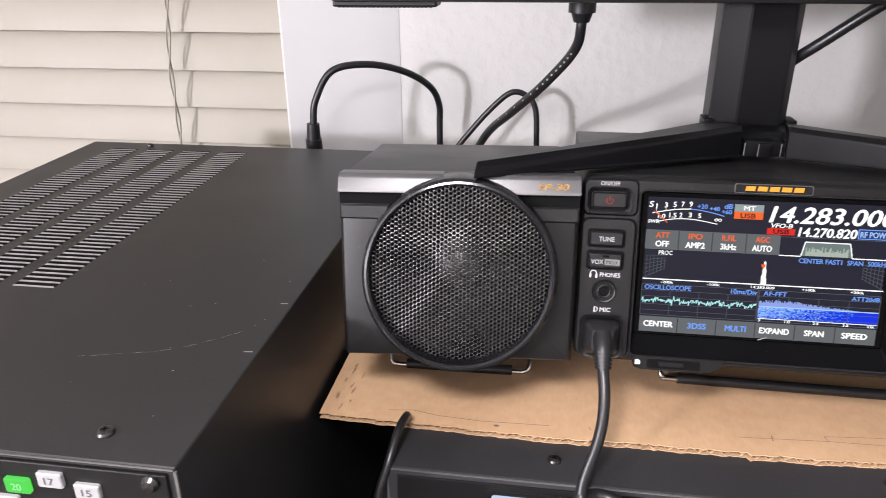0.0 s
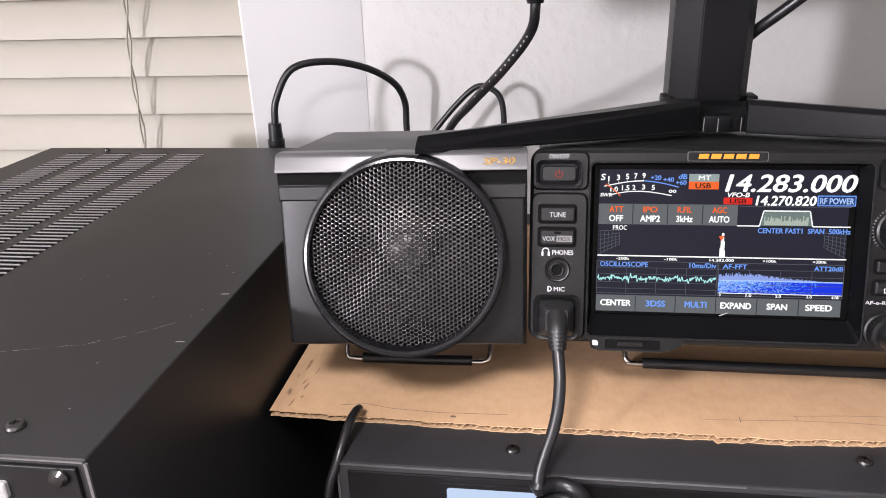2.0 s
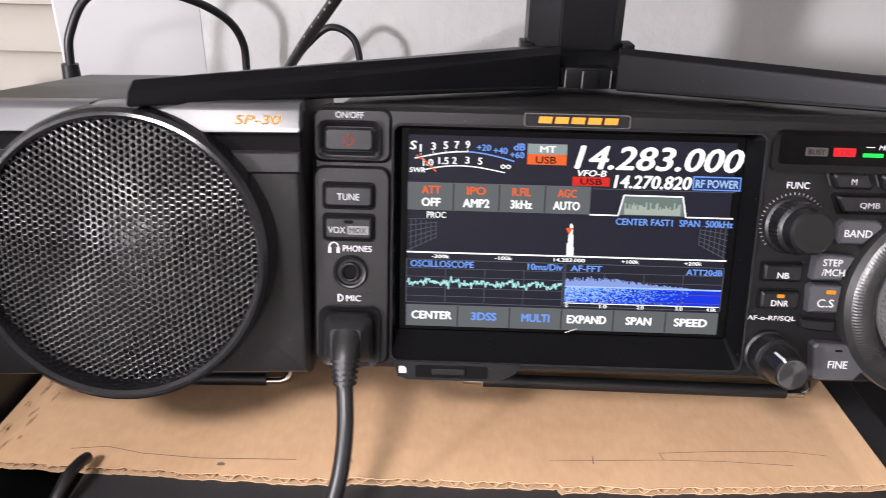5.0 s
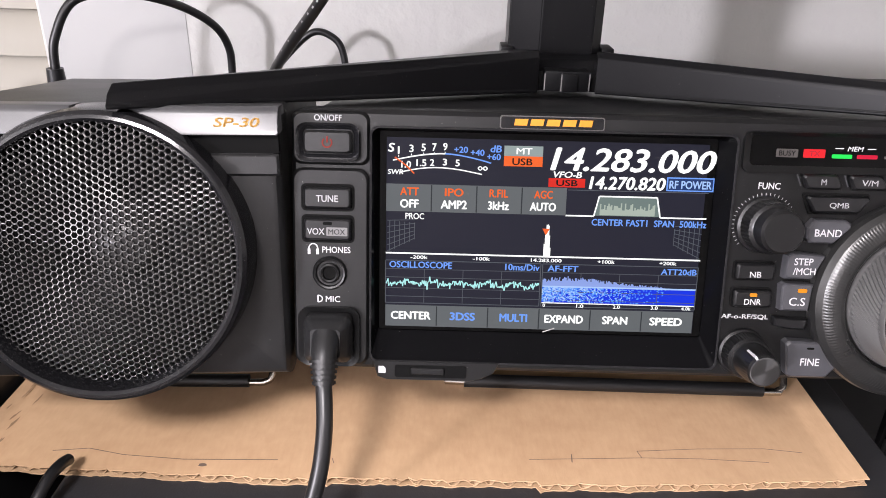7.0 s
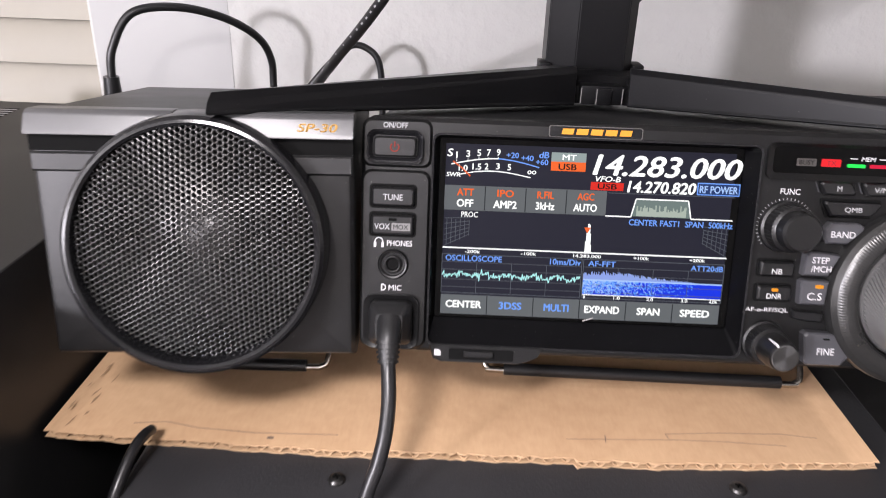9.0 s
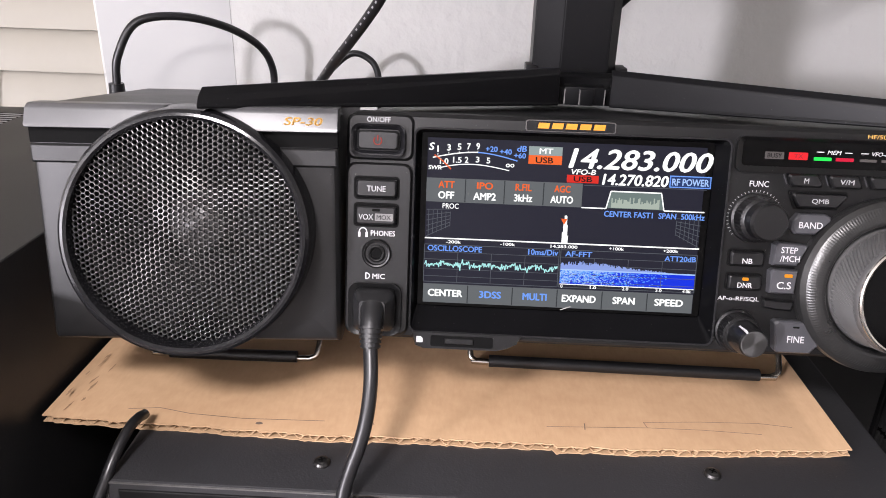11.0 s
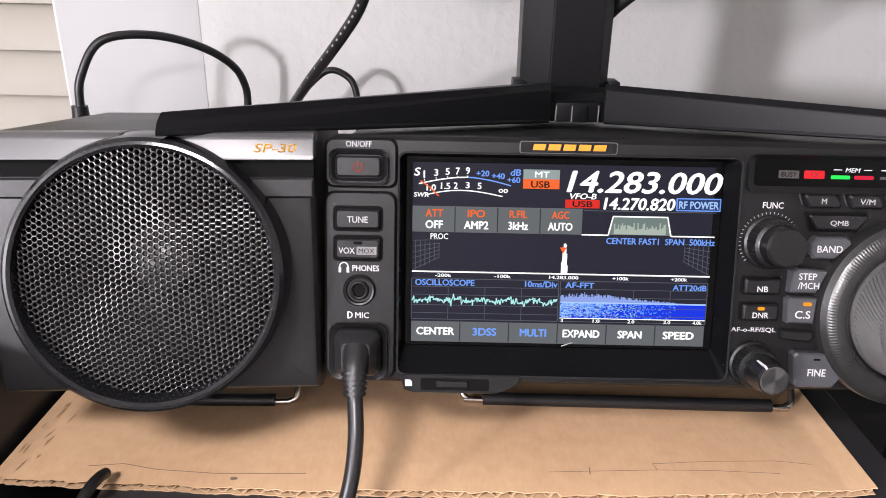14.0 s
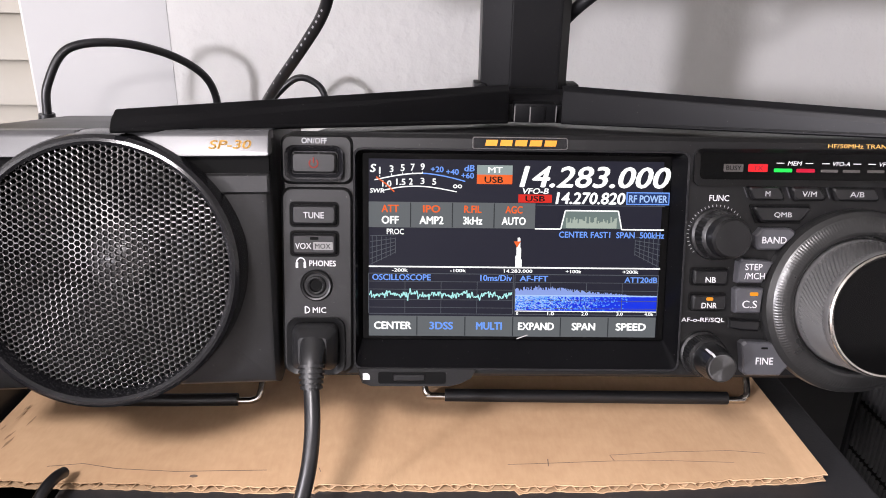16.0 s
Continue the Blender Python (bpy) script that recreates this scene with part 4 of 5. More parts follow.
    for flip, t in ((1, "STEP\n/MCH"), (-1, "FAST")):
        o = [(132.8, 22.4), (142.0, 22.4), (145.6, 30.4), (134.6, 31.4), (133.0, 30.2)]
        if flip < 0:
            o = [(355.6 - x, z) for x, z in o][::-1]
        b = button(r, o, M_GREYBTN, -9.0)
        cx = 138.8 if flip > 0 else 216.8
        lettering(t, cx - 3.7, cx + 3.7, 24.0, 29.6, -9.2, M_WHITE, b)
    for flip in (1, -1):
        o = [(132.8, 11.4), (142.2, 11.4), (142.8, 20.6), (133.6, 20.9), (132.4, 20.0)]
        if flip < 0:
            o = [(355.6 - x, z) for x, z in o][::-1]
        b = button(r, o, M_GREYBTN, -9.0)
        if flip > 0:
            lettering("C.S", 135.0, 140.4, 13.4, 16.2, -9.2, M_WHITE, b)
            part("key_lamp", slab_of(rounded(137.6, 140.6, 17.9, 19.2, 0.4), -9.25, -8.8), G_LED_AMBER, b)
    for t, z0, z1 in (("NB", 21.4, 27.0), ("DNR", 12.0, 17.8)):
        well(r, rounded(116.8, 130.6, z0 - 0.6, z1 + 0.6, 1.2))
        b = button(r, rounded(117.4, 130.0, z0, z1, 0.8), M_BUTTON, -7.8)
        w = 1.9 if t == "NB" else 2.8
        lettering(t, 123.5 - w, 123.5 + w, z0 + 1.0, z0 + 3.0, -8.0, M_WHITE, b)
        if t == "DNR":
            part("key_lamp", slab_of(rounded(122.4, 124.8, 15.8, 17.0, 0.4), -8.05, -7.6), G_LED_AMBER, b)
    o = [(138.2, -11.8), (150.6, -11.8), (154.2, -7.6), (154.0, -6.6), (148.6, 0.6), (137.0, 1.0), (135.8, 0.0), (137.2, -10.8)]
    b = button(r, o, M_GREYBTN, -9.4)
    lettering("FINE", 141.2, 147.6, -7.4, -4.8, -9.6, M_WHITE, b)
    part("key_lamp", slab_of(rounded(143, 145.4, -1.7, -1.0, 0.3), -9.55, -9.0), M_SLOTDARK, b)
    button(r, [(131.8, 5.6), (136.5, 4.6), (142.6, 4.4), (143.2, 8.2), (137.0, 8.4), (131.4, 9.0)], M_BUTTON, -7.6, label="small dark wedge key")
    lettering("FUNC", 122.2, 129.4, 51.6, 53.8, -5.3, M_WHITE, r)
    lettering("AF-o-RF/SQL", 114.6, 130.6, 7.0, 8.9, -5.3, M_WHITE, r)
    # rotary knobs
    for x in (125.4, 230.2 - 9):
        k = part("knob", lathe_of([(9.6, -5), (9.4, -7), (8.7, -7.6), (8.4, -13.5), (7.6, -14.2), (7.2, -14.4), (6.9, -19.4), (6.1, -20.4), (0.3, -20.6)], x, 39.8, 80, (2, 3, 4), 0.2, 2), M_KNOB, r, "ribbed black rotary knob", smooth=True)
        tick = bmesh.new()
        for a in range(-130, 131, 8):
            ca, sa = math.sin(radians(a)), math.cos(radians(a))
            ribbon(tick, [(x + 9.8 * ca, 39.8 + 9.8 * sa), (x + 10.6 * ca, 39.8 + 10.6 * sa)], 0.26, -5.3)
        part("knob_scale", tick, M_GREYPRINT, k)
    k = part("knob", lathe_of([(8.4, -5), (8.2, -6.4), (7.6, -7), (7.4, -12.6), (6.6, -13.4), (5.0, -13.6)], 122.8, -4.4, 96, (2, 3), 0.25, 2), M_KNOB, r, "ribbed outer ring of a double knob", smooth=True)
    k2 = part("knob", lathe_of([(6.1, -13), (6.0, -19.5), (5.6, -21.0), (5.3, -23.6), (4.9, -24.2), (0.2, -24.2)], 122.8, -4.4, 72, (1, 2), 0.16, 2), M_KNOB, r, "smooth inner knob with a pointer line", smooth=True)
    bm = bmesh.new()
    box(bm, 122.45, 123.15, -24.4, -18, 0.4, 1.75)
    bmesh.ops.rotate(bm, cent=(122.8, 0, -4.4), matrix=Matrix.Rotation(radians(-35), 3, "Y"), verts=bm.verts)
    part("pointer", bm, M_WHITE, k2)
    part("knob_cap", lathe_of([(4.9, -24.0), (4.8, -24.5), (4.5, -24.6), (0.2, -24.6)], 122.8, -4.4, 48), M_SPUN, k2, "brushed grey cap")
    part("knob", lathe_of([(8.4, -5), (8.2, -6.4), (7.6, -7), (7.4, -12.6), (6.6, -13.4), (5.0, -13.6), (4.9, -23), (0.2, -23.4)], 232.8 - 9, -4.4, 96, (2, 3), 0.25, 2), M_KNOB, r, "ribbed black rotary knob", smooth=True)
    # main tuning dial with its outer ring
    cx, cz = 176.6, 15.6
    part("dial_ring", lathe_of([(33.8, -5), (33.8, -8), (33.2, -10.0), (31.6, -11.6), (30.4, -12.4), (29.8, -12.7), (29.1, -13.0), (28.4, -13.2), (27.7, -13.35), (27.0, -13.45), (26.4, -13.5), (25.4, -13.3), (24.6, -12.4), (24.2, -8), (22, -8)], cx, cz, 360, (4, 5, 6, 7, 8, 9), 0.14, 2), M_RING, r, "grey ribbed outer tuning ring")
    rows = [(23.0 - 1.1 * k / 11, -12.6 - 14.6 * k / 11) for k in range(12)]
    d = part("main_dial", lathe_of([(23.4, -7), (23.4, -11.6)] + rows + [(21.8, -28.6), (21.5, -29.4)], cx, cz, 180, tuple(range(3, 13)), 0.45, 2, True), M_DIAL, r, "large grey tuning dial with fine knurling")
    part("dial_rim", lathe_of([(21.5, -29.2), (21.4, -30.2), (20.9, -30.7), (20.3, -30.5), (20.1, -29.8)], cx, cz, 120), M_CHROME, d, "bright turned rim", smooth=True)
    part("dial_face", lathe_of([(20.2, -29.7), (20.0, -30.1), (0.2, -30.1)], cx, cz, 96), M_FACE, d, "glossy black dial face", smooth=True)
    part("finger_dip", lathe_of([(6.2, -30.2), (5.9, -30.7), (5.2, -30.7), (4.5, -30.2), (2.6, -29.0), (0.2, -28.6)], cx + 9.6, cz - 3.6, 48), M_GLOSS, d, "round finger rest", smooth=True)
    # perforations in the top behind the front
    bm = bmesh.new()
    for i in range(26):
        for q in range(3):
            x, y = 12 + i * 2.3 + (q % 2) * 1.1, 26 + q * 2.2 + i * 1.1
            z = 72.5 + (y - 8) * 0.0806 + 0.15
            bm.faces.new([bm.verts.new((x + 0.7 * math.cos(a * math.pi / 3), y + 0.7 * math.sin(a * math.pi / 3), z)) for a in range(6)])
    part("top_perforation", bm, M_SLOTDARK, r, "small round vent holes")
    # folding wire stand under the front
    inv = RADIO_AT.inverted()

    def at(x, y, z):
        return inv @ Vector((x * MM, y * MM, z * MM)) * 1000

    pts = [at(20, 70, 30), at(20.5, 55, 16), at(21, 44, 5), at(23, 42.5, 2.6), at(27, 42, 2.0), at(90, 41, 2.0), at(160, 40, 2.0), at(165, 40.5, 2.6), at(167.5, 42, 5), at(168.5, 53, 16), at(169, 68, 30)]
    part("wire_stand", tube_of(smooth_path(pts, 4), 1.6, 18), M_CHROME, r, "bent bright wire stand", smooth=True)
    part("stand_sleeve", tube_of([at(30, 41.6, 2.9), at(90, 41, 2.9), at(158, 40.2, 2.9)], 2.9, 20), M_RUBBER, r, "black rubber sleeve", smooth=True)
    for x in (-5, 208):
        part("rear_foot", box_of(x - 8, x + 8, 222, 240, -1.0 + 0, 6, bevel=1.5), M_RUBBER, r)
    return r


def spun_metal():
    """Turned metal whose gloss runs in rays from the middle."""
    m, n, l, b = nodes_of("spun_grey_metal")
    b.inputs["Base Color"].default_value = (0.1, 0.099, 0.098, 1)
    b.inputs["Metallic"].default_value, b.inputs["Roughness"].default_value = 0.9, 0.36
    b.inputs["Anisotropic"].default_value = 0.85
    tg = n.new("ShaderNodeTangent")
    tg.direction_type, tg.axis = "RADIAL", "Y"
    l.new(tg.outputs[0], b.inputs["Tangent"])
    return m


M_SPUN = spun_metal()
M_RING = surface("dark_ring_metal", (0.05, 0.05, 0.049), 0.3, metal=0.7, grain=900, bump=0.08, blotch=60)
M_BEZEL = surface("satin_black_bezel", (0.003, 0.003, 0.0034), 0.18, spec=0.06, grain=2600, bump=0.03, blotch=40, dust=0.4)
M_PATCH = surface("grey_key_patch", (0.17, 0.168, 0.165), 0.45, bump=0, vary=0.05)
M_BADGERIM = surface("dull_badge_rim", (0.12, 0.115, 0.11), 0.35, metal=0.5, bump=0, vary=0.1)
M_LEDPRINT = surface("dark_red_print", (0.25, 0.004, 0.01), 0.5, bump=0, vary=0.05)
M_DIMLED = surface("unlit_indicator", (0.05, 0.045, 0.042), 0.4, bump=0, vary=0.1)


# ---- loudspeaker ----
SPK_AT = pose(-0.0875, -0.0165, 0.086, -8.0, 0, 4.0)


def loudspeaker():
    s = thing("loudspeaker", SPK_AT, "black box loudspeaker with a round perforated metal grille", "loudspeaker")
    slope = math.tan(radians(8.6))
    W, HT, HB, D, FY, RX, RY = 56.5, 46.0, -45.0, 122.0, 8.5, 1.7, 0.9

    def face(z):
        return z * slope

    # casing with a sloping front, and a chamfered cap along the top of the front
    bm = prism_x(bmesh.new(), [(FY + 14, HT), (D, HT), (D, HB), (FY + 14, HB)], -W + 3, W - 1)
    bmesh.ops.bevel(bm, geom=list(bm.edges), offset=1.6, segments=2, profile=0.6, affect="EDGES")
    part("casing", bm, M_CASE, s, "black steel casing", smooth=True)
    # the opening for the cone goes right through
    outer, inner = [], []
    for k in range(144):
        ca, sa = math.cos(2 * math.pi * k / 144), math.sin(2 * math.pi * k / 144)
        reach = min(((W - RX) if ca > 0 else (W - 0.8 + RX)) / max(1e-6, abs(ca)), ((HT - 1.5) if sa > 0 else (1.5 - HB)) / max(1e-6, abs(sa)))
        outer.append((RX + reach * ca, 1.5 + reach * sa))
        hole_r = min(42.5, reach - 1.5)
        inner.append((RX + hole_r * ca, 1.5 + hole_r * sa))
    def drawn_in(i):
        return [(max(-W + 0.8 + i, min(W - i, x)), max(HB + i, min(HT - i, z))) for x, z in outer]

    bm = bmesh.new()
    rings = [[bm.verts.new((x, y, z)) for x, z in o] for o, y in ((inner, FY + 14.5), (outer, FY + 14.5), (outer, FY + 4.0), (drawn_in(0.3), FY + 2.0), (drawn_in(0.9), FY + 0.6), (drawn_in(1.9), FY - 0.5), (drawn_in(3.2), FY - 1.0), (inner, FY - 1.0), (inner, FY + 14.5))]
    for p0, p1 in zip(rings, rings[1:]):
        for k in range(len(p0)):
            bm.faces.new((p0[k - 1], p0[k], p1[k], p1[k - 1]))
    bmesh.ops.remove_doubles(bm, verts=bm.verts, dist=0.01)
    part("front_baffle", bm, M_BAFFLE, s, "black moulded front", smooth=True)
    # raised upper brow with a groove under it
    for side in (-1, 1):
        def span(chord):
            return (-W + 1.2, RX - chord) if side < 0 else (RX + chord, W)

        def round_off(b):
            """Lets the inner end follow the round grille frame."""
            for v in b.verts:
                if abs(v.co.x) < 50:
                    v.co.x = RX + side * math.sqrt(max(60.0, 43.6 ** 2 - (v.co.z - 1.5) ** 2))

        bm = prism_x(bmesh.new(), [(FY - 4.2, HT - 7.8), (FY - 4.0, HT - 6.8), (FY - 1.8, HT - 0.8), (FY + 0.6, HT + 0.6), (FY + 10, HT + 0.6), (FY + 10, HT - 7.8)], *span(29.5))
        round_off(bm)
        bmesh.ops.bevel(bm, geom=list(bm.edges), offset=0.7, segments=2, profile=0.6, affect="EDGES")
        part("brow", bm, M_BROW, s, "satin upper brow of the front", smooth=True)
        for nm, chord, z0, z1, y0, cut, mat in (("groove", 34.5, HT - 13.6, HT - 7.9, FY - 1.3, 0.0, M_SLOTDARK), ("band", 39.5, HT - 20.8, HT - 13.8, FY - 2.2, 0.8, M_BAFFLE)):
            x0, x1 = span(chord)
            bm = slab_of(rounded(x0 + 0.4, x1 - 0.4, z0, z1, 0.5), y0, FY + 3, cut, cut)
            round_off(bm)
            part(nm, bm, mat, s, smooth=cut > 0)
    # round grille frame, sheared with the face
    def sheared(b):
        for v in b.verts:
            v.co.x += RX
            v.co.z = cz + (v.co.z - cz) * 0.99
            v.co.y += face(v.co.z) + RY
        return b

    cz = 1.5
    part("grille_ring", sheared(lathe_of([(46.0, 5), (45.6, 2), (45.4, -3.0), (44.8, -5.4), (43.6, -6.6), (42.6, -6.8), (41.6, -6.0), (41.2, -4.2), (41.0, 6)], 0, cz, 96, front=False, back=False)), M_GLOSS, s, "glossy black round grille frame", smooth=True)
    # perforated dome of hexagonal cells
    bm = bmesh.new()
    p, R = 2.05, 41.4

    def dome(x, z):
        return -2.4 - 4.4 * (1 - (x * x + z * z) / (R * R)) * (1 - 0.3 * z / R) - 0.07 * z

    cache = {}

    def vert(x, z):
        key = (round(x, 3), round(z, 3))
        if key not in cache:
            cache[key] = bm.verts.new((x, dome(x, z) + face(z + cz), z + cz))
        return cache[key]

    # columns of cells with rounded webs, every other column half a cell lower
    lips = ((1.08, 0.01), (0.96, 0.045), (0.87, 0.13), (0.78, 0.8))
    col, xx = 0, -R
    while xx < R + 1:
        zz = -R + (p / 2 if col % 2 else 0)
        while zz < R + 1:
            if xx * xx + zz * zz < (R + 0.5) ** 2:
                dirs = [(math.cos(radians(60 * k)), math.sin(radians(60 * k))) for k in range(6)]
                ring = [vert(xx + p / math.sqrt(3) * c, zz + p / math.sqrt(3) * q) for c, q in dirs]
                for rad_, deep in lips:
                    nxt = [bm.verts.new((xx + rad_ * c, dome(xx, zz) + deep + face(zz + rad_ * q + cz), zz + cz + rad_ * q)) for c, q in dirs]
                    for k in range(6):
                        bm.faces.new((ring[k - 1], ring[k], nxt[k], nxt[k - 1]))
                    ring = nxt
            zz += p
        xx += p * math.sqrt(3) / 2
        col += 1
    bmesh.ops.translate(bm, vec=(RX, RY, 0), verts=bm.verts)
    part("grille", bm, M_GRILLE, s, "black perforated metal grille", smooth=True)
    cone = lathe_of([(41, 4.5), (40, 6.0), (38, 4.0), (35.5, 6.0), (34, 7.5), (13, 19), (0.3, 19.5)], 0, cz, 64, back=False)
    cn = part("cone", sheared(cone), M_CONE, s, "dark paper cone", smooth=True)
    part("dust_cap", sheared(lathe_of([(13, 18.6), (12.4, 17), (10, 13.6), (6, 11.4), (0.3, 10.6)], 0, cz, 48, back=False)), M_CAP, cn, "grey dust cap", smooth=True)
    lt = lettering("SP-30", 37.0, 51.0, HT - 5.3, HT - 2.5, 0, M_PALEGOLD, s, slant=0.2, bold=0.02)
    for v in lt.data.vertices:
        z = v.co.z * 1000
        v.co.y = (FY - 4.2 + (z - (HT - 6.8)) * 0.367) * MM
    # wire stand
    inv = SPK_AT.inverted()

    def at(x, y, z):
        return inv @ Vector((x * MM, y * MM, z * MM)) * 1000

    pts = [at(-133, 56, 28), at(-133, 46, 14), at(-132.5, 38, 4.5), at(-131, 36.8, 2.4), at(-127, 36.5, 1.9), at(-90, 36.5, 1.9), at(-60, 37.5, 1.9), at(-55, 37.8, 2.4), at(-52.5, 39, 4.5), at(-51.5, 47, 14), at(-50.5, 57, 28)]
    part("wire_stand", tube_of(smooth_path(pts, 4), 1.5, 18), M_CHROME, s, "bent bright wire stand", smooth=True)
    part("stand_sleeve", tube_of([at(-123, 36.5, 2.8), at(-90, 36.5, 2.8), at(-62, 37.3, 2.8)], 2.8, 20), M_RUBBER, s, "black rubber sleeve", smooth=True)
    for x in (-42, 42):
        part("rear_foot", box_of(x - 6, x + 6, 98, 112, -61.5, HB + 0.5, bevel=1.2), M_RUBBER, s)
    return s


M_BAFFLE = surface("satin_black_moulding", (0.004, 0.004, 0.0043), 0.46, spec=0.65, grain=2600, bump=0.1, blotch=30, dust=0.3)
M_CAP = surface("dust_cap_paper", (0.06, 0.059, 0.058), 0.3, grain=700, bump=0.1)
M_BROW = surface("satin_charcoal_plastic", (0.085, 0.085, 0.087), 0.38, metal=0.15, spec=0.7, grain=2600, bump=0.03, blotch=30)


# ---- monitor and its stand on top of the transceiver ----
def top_z(y):
    """Height of the transceiver's top at depth y."""
    return 126.8 - 0.1535 * (y - 16)


def arm(tip, hub_front, hub_back, tip_w, name_parent, mat):
    """A tapering wedge-shaped leg from the hub to its tip."""
    bm = bmesh.new()
    (tx, ty), (fx, fy), (bx, by) = tip, hub_front, hub_back
    bot = [(tx, ty), (fx, fy), (bx, by), (tx + (2 if fx > tx else -2), ty + tip_w)]
    hs = (7.0, 17.5, 17.5, 6.0)
    way = 1 if fx > tx else -1

    def ring(rise, back, shrink):
        return [bm.verts.new((x + (shrink * way if i in (0, 3) else 0), y + (back if i < 2 else 0), top_z(y) + 1.0 + rise(h))) for i, ((x, y), h) in enumerate(zip(bot, hs))]

    rings = [ring(lambda h: 0.0, 0.0, 0.0), ring(lambda h: 0.9, -0.7, 0.0), ring(lambda h: 1.5, 0.0, 0.0), ring(lambda h: h - 2.4, 1.4, 0.4), ring(lambda h: h, 4.4, 0.9)]
    for p, q in zip(rings, rings[1:]):
        for k in range(4):
            bm.faces.new((p[k - 1], p[k], q[k], q[k - 1]))
    bm.faces.new(rings[0]), bm.faces.new(rings[-1])
    bmesh.ops.bevel(bm, geom=list(bm.edges), offset=0.3, segments=1, affect="EDGES")
    return part("leg", bm, mat, name_parent)


def monitor():
    m = thing("monitor", pose(0, 0, 0), "black flat monitor on a V-shaped stand resting on the radio", "monitor")
    hx = 71.5
    arm((-80, -10), (59, 100), (50, 142), 15, m, M_STAND)
    arm((2 * hx + 79, -10), (2 * hx - 59, 100), (2 * hx - 50, 142), 15, m, M_STAND)
    # hub between the legs
    bm = prism_x(bmesh.new(), [(110, top_z(110) + 1.2), (110, top_z(110) + 10), (118, top_z(118) + 15), (128, top_z(128) + 17), (168, top_z(168) + 20), (168, top_z(168) + 1.2)], hx - 20, hx + 20)
    bmesh.ops.bevel(bm, geom=list(bm.edges), offset=1.2, segments=2, profile=0.6, affect="EDGES")
    hub = part("hub", bm, M_STAND, m, smooth=True)
    part("catch", box_of(hx - 9.5, hx + 10.5, 103, 112, top_z(104) + 1.4, top_z(104) + 10.5, bevel=1.0), M_STAND, hub, smooth=True)
    part("catch_rib", box_of(hx - 2.5, hx + 5, 101.6, 104, top_z(104) + 1.6, top_z(104) + 9.6, bevel=0.6), M_STAND, hub, smooth=True)
    for x in (hx - 9.6, hx - 2.4, hx + 10.1):
        part("worn_edge", box_of(x, x + 0.5, 101.4 if x == hx - 2.4 else 102.8, 103.4, top_z(104) + 2, top_z(104) + 9.4), M_EDGEWEAR, hub, "rubbed bright edge")
    # slanted cheeks that lead from the legs to the catch
    for side in (-1, 1):
        bm = bmesh.new()
        x0 = hx + side * 20
        lo = [bm.verts.new(v) for v in ((x0, 102, top_z(102) + 1.2), (hx + side * 11, 108, top_z(108) + 1.2), (hx + side * 11, 118, top_z(118) + 1.2), (x0, 118, top_z(118) + 1.2))]
        hi = [bm.verts.new(v) for v in ((x0 + side * 4, 106, top_z(106) + 16), (hx + side * 13, 112, top_z(112) + 11), (hx + side * 13, 118, top_z(118) + 14), (x0 + side * 4, 118, top_z(118) + 17))]
        for k in range(4):
            bm.faces.new((lo[k - 1], lo[k], hi[k], hi[k - 1]))
        bm.faces.new(lo), bm.faces.new(hi)
        bmesh.ops.bevel(bm, geom=list(bm.edges), offset=0.5, segments=1, affect="EDGES")
        part("cheek", bm, M_STAND, hub)
    part("hub_clip", box_of(hx - 27, hx - 21, 136, 150, top_z(140) + 14, top_z(140) + 20.5, bevel=0.8), M_STAND, hub, smooth=True)
    part("hub_clip", box_of(hx + 21, hx + 27, 136, 150, top_z(140) + 14, top_z(140) + 20.5, bevel=0.8), M_STAND, hub, smooth=True)
    # upright with chamfered front
    out = [(hx - 23.5, 160), (hx - 23.5, 140), (hx - 9.5, 131), (hx + 15, 131), (hx + 20.5, 138), (hx + 20.5, 160)]
    bm = bmesh.new()
    a = [bm.verts.new((x, y, 118)) for x, y in out]
    b = [bm.verts.new((x, y, 330)) for x, y in out]
    for k in range(len(a)):
        bm.faces.new((a[k - 1], a[k], b[k], b[k - 1]))
    bm.faces.new(a), bm.faces.new(b)
    bmesh.ops.bevel(bm, geom=[e for e in bm.edges], offset=0.5, segments=2, affect="EDGES")
    part("upright", bm, M_STAND, m, "dark chamfered upright", smooth=True)
    # panel housing
    part("housing", box_of(hx - 245, hx + 245, 96, 114, 198, 520, bevel=2.5), M_PANEL, m, "black monitor housing", smooth=True)
    part("rear_cover", box_of(hx - 150, hx + 150, 112, 128, 230, 480, bevel=6), M_PANEL, m, smooth=True)
    part("socket_block", box_of(hx - 125, hx - 60, 126, 182, 203, 250, bevel=5), M_PANEL, m, smooth=True)
    part("panel_glass", box_of(hx - 239, hx + 239, 94.8, 96.2, 210, 514), M_GLOSS, m, "dark screen glass")
    for s in (-1, 1):
        x = hx + s * 215
        g = part("vent_ridge", box_of(x - 30, x + 30, 100, 118, 195, 199, bevel=1.2), M_PANEL, m)
        bm = bmesh.new()
        for k in range(22):
            box(bm, x - 27 + k * 2.5, x - 25.8 + k * 2.5, 101, 116, 194.6, 195.2)
        part("vent_slots", bm, M_SLOTDARK, g)
    return m


# ---- cables ----
def cable(name, pts, r, label, n=10):
    c = thing(name, pose(0, 0, 0), label, "cable")
    part("sheath", tube_of(smooth_path(pts, n), r, 20), M_CABLE, c, smooth=True)
    return c


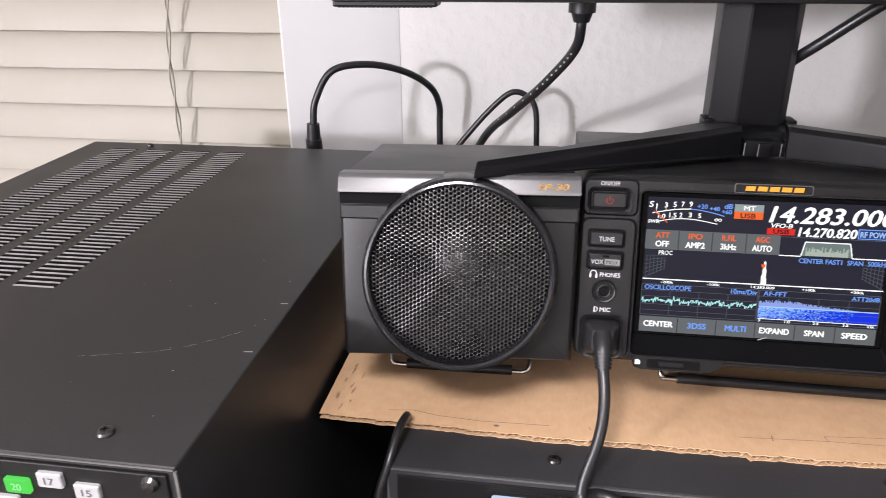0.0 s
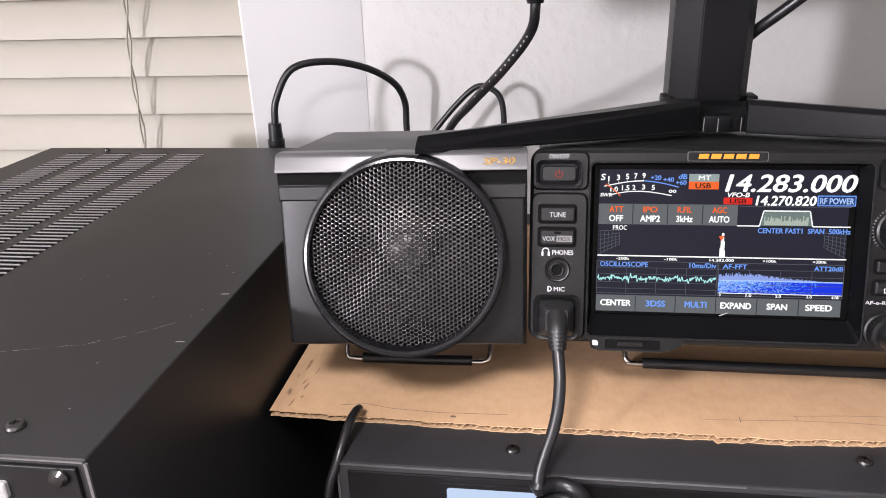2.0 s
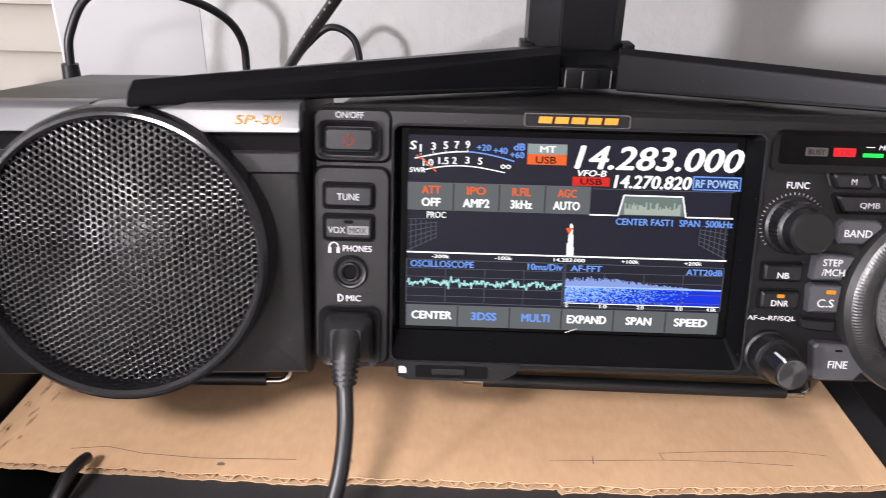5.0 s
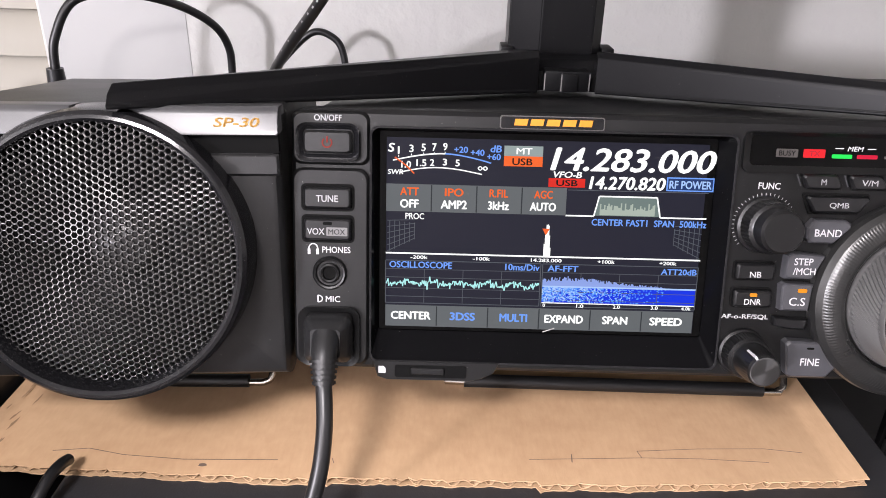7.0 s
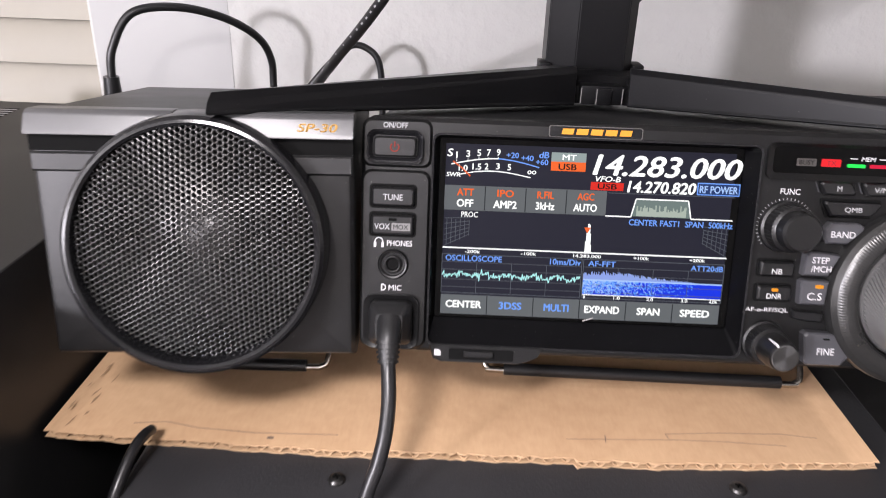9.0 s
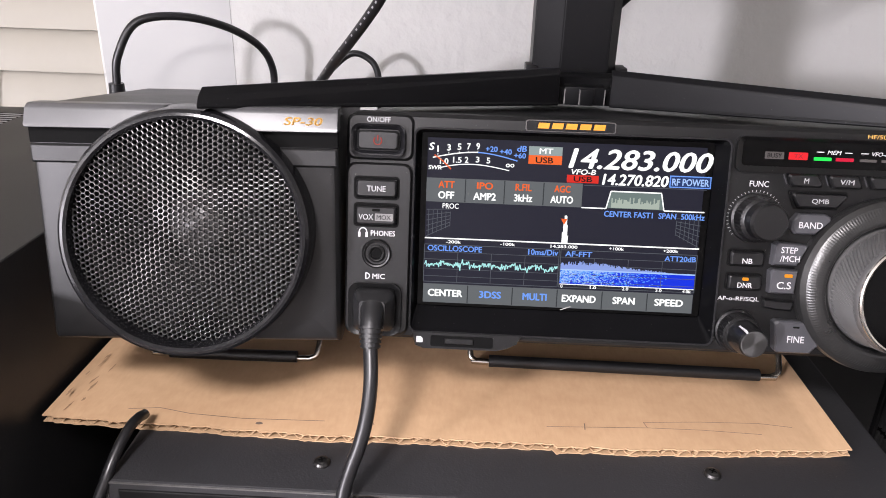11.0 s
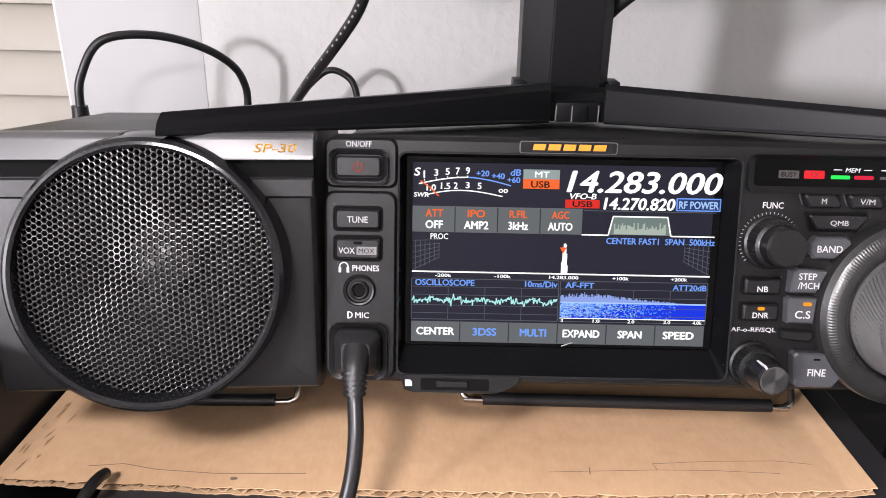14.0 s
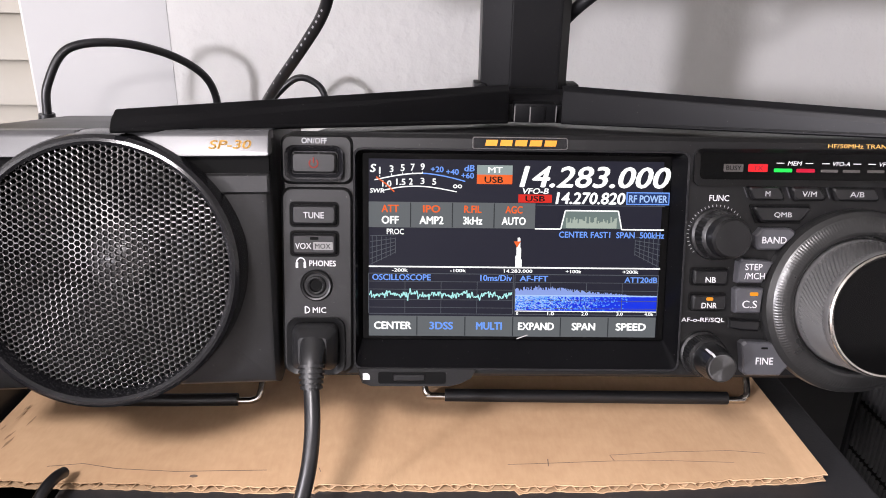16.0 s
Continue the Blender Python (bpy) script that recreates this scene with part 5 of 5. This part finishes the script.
def cables():
    c = cable("antenna_cable", [(-255, 290, 66), (-255, 290, 82), (-252, 292, 101), (-238, 300, 124.5), (-210, 316, 128), (-181, 335, 119), (-161, 352, 103), (-154, 363, 84), (-154, 366, 60), (-154, 366, 10)], 3.1, "thick black cable arching out of a round plug")
    p = bmesh.new()
    tube(p, [(-256, 290, 30), (-256, 290, 66)], 7.4, 20)
    tube(p, [(-256, 290, 66), (-255.6, 290, 80)], 6.4, 20, 5.6)
    part("plug", p, M_CABLE, c, "black strain-relief plug", smooth=True)
    hang = [(-31.6, 165, 192), (-31.6, 165, 178), (-33, 169, 167), (-38.5, 178, 156), (-47, 187, 144.5), (-58, 199, 131), (-78, 228, 108), (-100, 270, 80), (-120, 300, 40)]
    c = cable("monitor_cable", hang, 3.3, "black printed cable hanging from the monitor")
    p = bmesh.new()
    tube(p, [(-31.6, 165, 204), (-31.6, 165, 187)], 8.6, 20)
    tube(p, [(-31.6, 165, 187), (-31.6, 165, 181)], 7.0, 20, 5.0)
    part("plug", p, M_CABLE, c, "black moulded plug", smooth=True)
    bm = bmesh.new()
    base = smooth_path(hang, 10)
    for i in range(24, 66, 3):
        d = (base[i + 1] - base[i]).normalized()
        out = (Vector((0.15, -1, 0.55)) - d * d.dot(Vector((0.15, -1, 0.55)))).normalized() * 3.42
        q, w = base[i] + out, base[i] + out + d * 1.7
        across = d.cross(out).normalized() * 0.55
        bm.faces.new([bm.verts.new(v) for v in (q + across, w + across, w - across, q - across)])
    part("print", bm, M_GREYPRINT, c, "fine pale print")
    cable("loop_cable", [(-140, 345, 40), (-124, 348, 60), (-104, 350, 83), (-85, 351, 99), (-70, 351, 96), (-62, 350, 84), (-60, 350, 55), (-60, 350, 20)], 2.7, "black cable loop behind the loudspeaker")
    cable("video_cable", [(80, 165, 140), (92, 150, 160), (104, 140, 173), (130, 130, 196), (160, 130, 214)], 3.3, "black cable running up behind the monitor stand")
    cable("hook_cable", [(-112.5, -17, 6.0), (-112.7, -22, 7.8), (-113.6, -28, 7.6), (-115, -36, 4), (-117, -45, -4), (-120.5, -51, -18), (-122, -54, -50), (-123, -56, -100), (-124, -60, -162)], 2.1, "thin black cable bent over the front edge of the box")
    # microphone lead: plug, straight run and coil
    c = thing("microphone_lead", pose(0, 0, 0), "black coiled microphone lead plugged into the radio", "cable")
    inv = RADIO_AT

    def rad(x, y, z):
        return (inv @ Vector((x * MM, y * MM, z * MM))) * 1000

    bm = slab_of(rounded(-26.2, -10.4, -9.6, 6.4, 2.5), -17.0, -7.0, 3.0, 5.0)
    for v in bm.verts:
        v.co = rad(*v.co)
    part("plug", bm, M_RUBBER, c, "square moulded plug", smooth=True)
    b = bmesh.new()
    p0, p1, p2 = rad(-18.2, -15, 0.5), rad(-18.0, -21, -5), rad(-17.6, -24, -13)
    tube(b, smooth_path([p0, p1, p2], 8), 4.8, 16, 3.3)
    for k in range(5):
        q = p1.lerp(p2, 0.1 + k * 0.2)
        d = (p2 - p1).normalized()
        tube(b, [q - d * 0.5, q + d * 0.5], 4.7 - k * 0.22, 16)
    part("strain_relief", b, M_RUBBER, c, "ribbed strain relief", smooth=True)
    run = smooth_path([p2 - Vector((0, 0, -3)), p2, (-16.6, -34, 38), (-17.2, -40.5, 28), (-19.2, -45, 19), (-22, -48.5, 11), (-24.3, -51.5, 3), (-25.2, -55, -4)], 8)
    part("sheath", tube_of(run, 2.7, 22), M_CABLE, c, smooth=True)
    coil = []
    for k in range(150):
        a = 2 * math.pi * k / 18
        z = -5 - 7.4 * k / 18
        coil.append((-15 - 10 * math.cos(a) + 0.4 * k / 18, -58 + 10 * math.sin(a), z))
    part("coil", tube_of(smooth_path([run[-2], run[-1]] + coil[3:], 2), 3.3, 20), M_CABLE, c, "coiled part of the lead", smooth=True)


transceiver()
loudspeaker()
monitor()
cables()
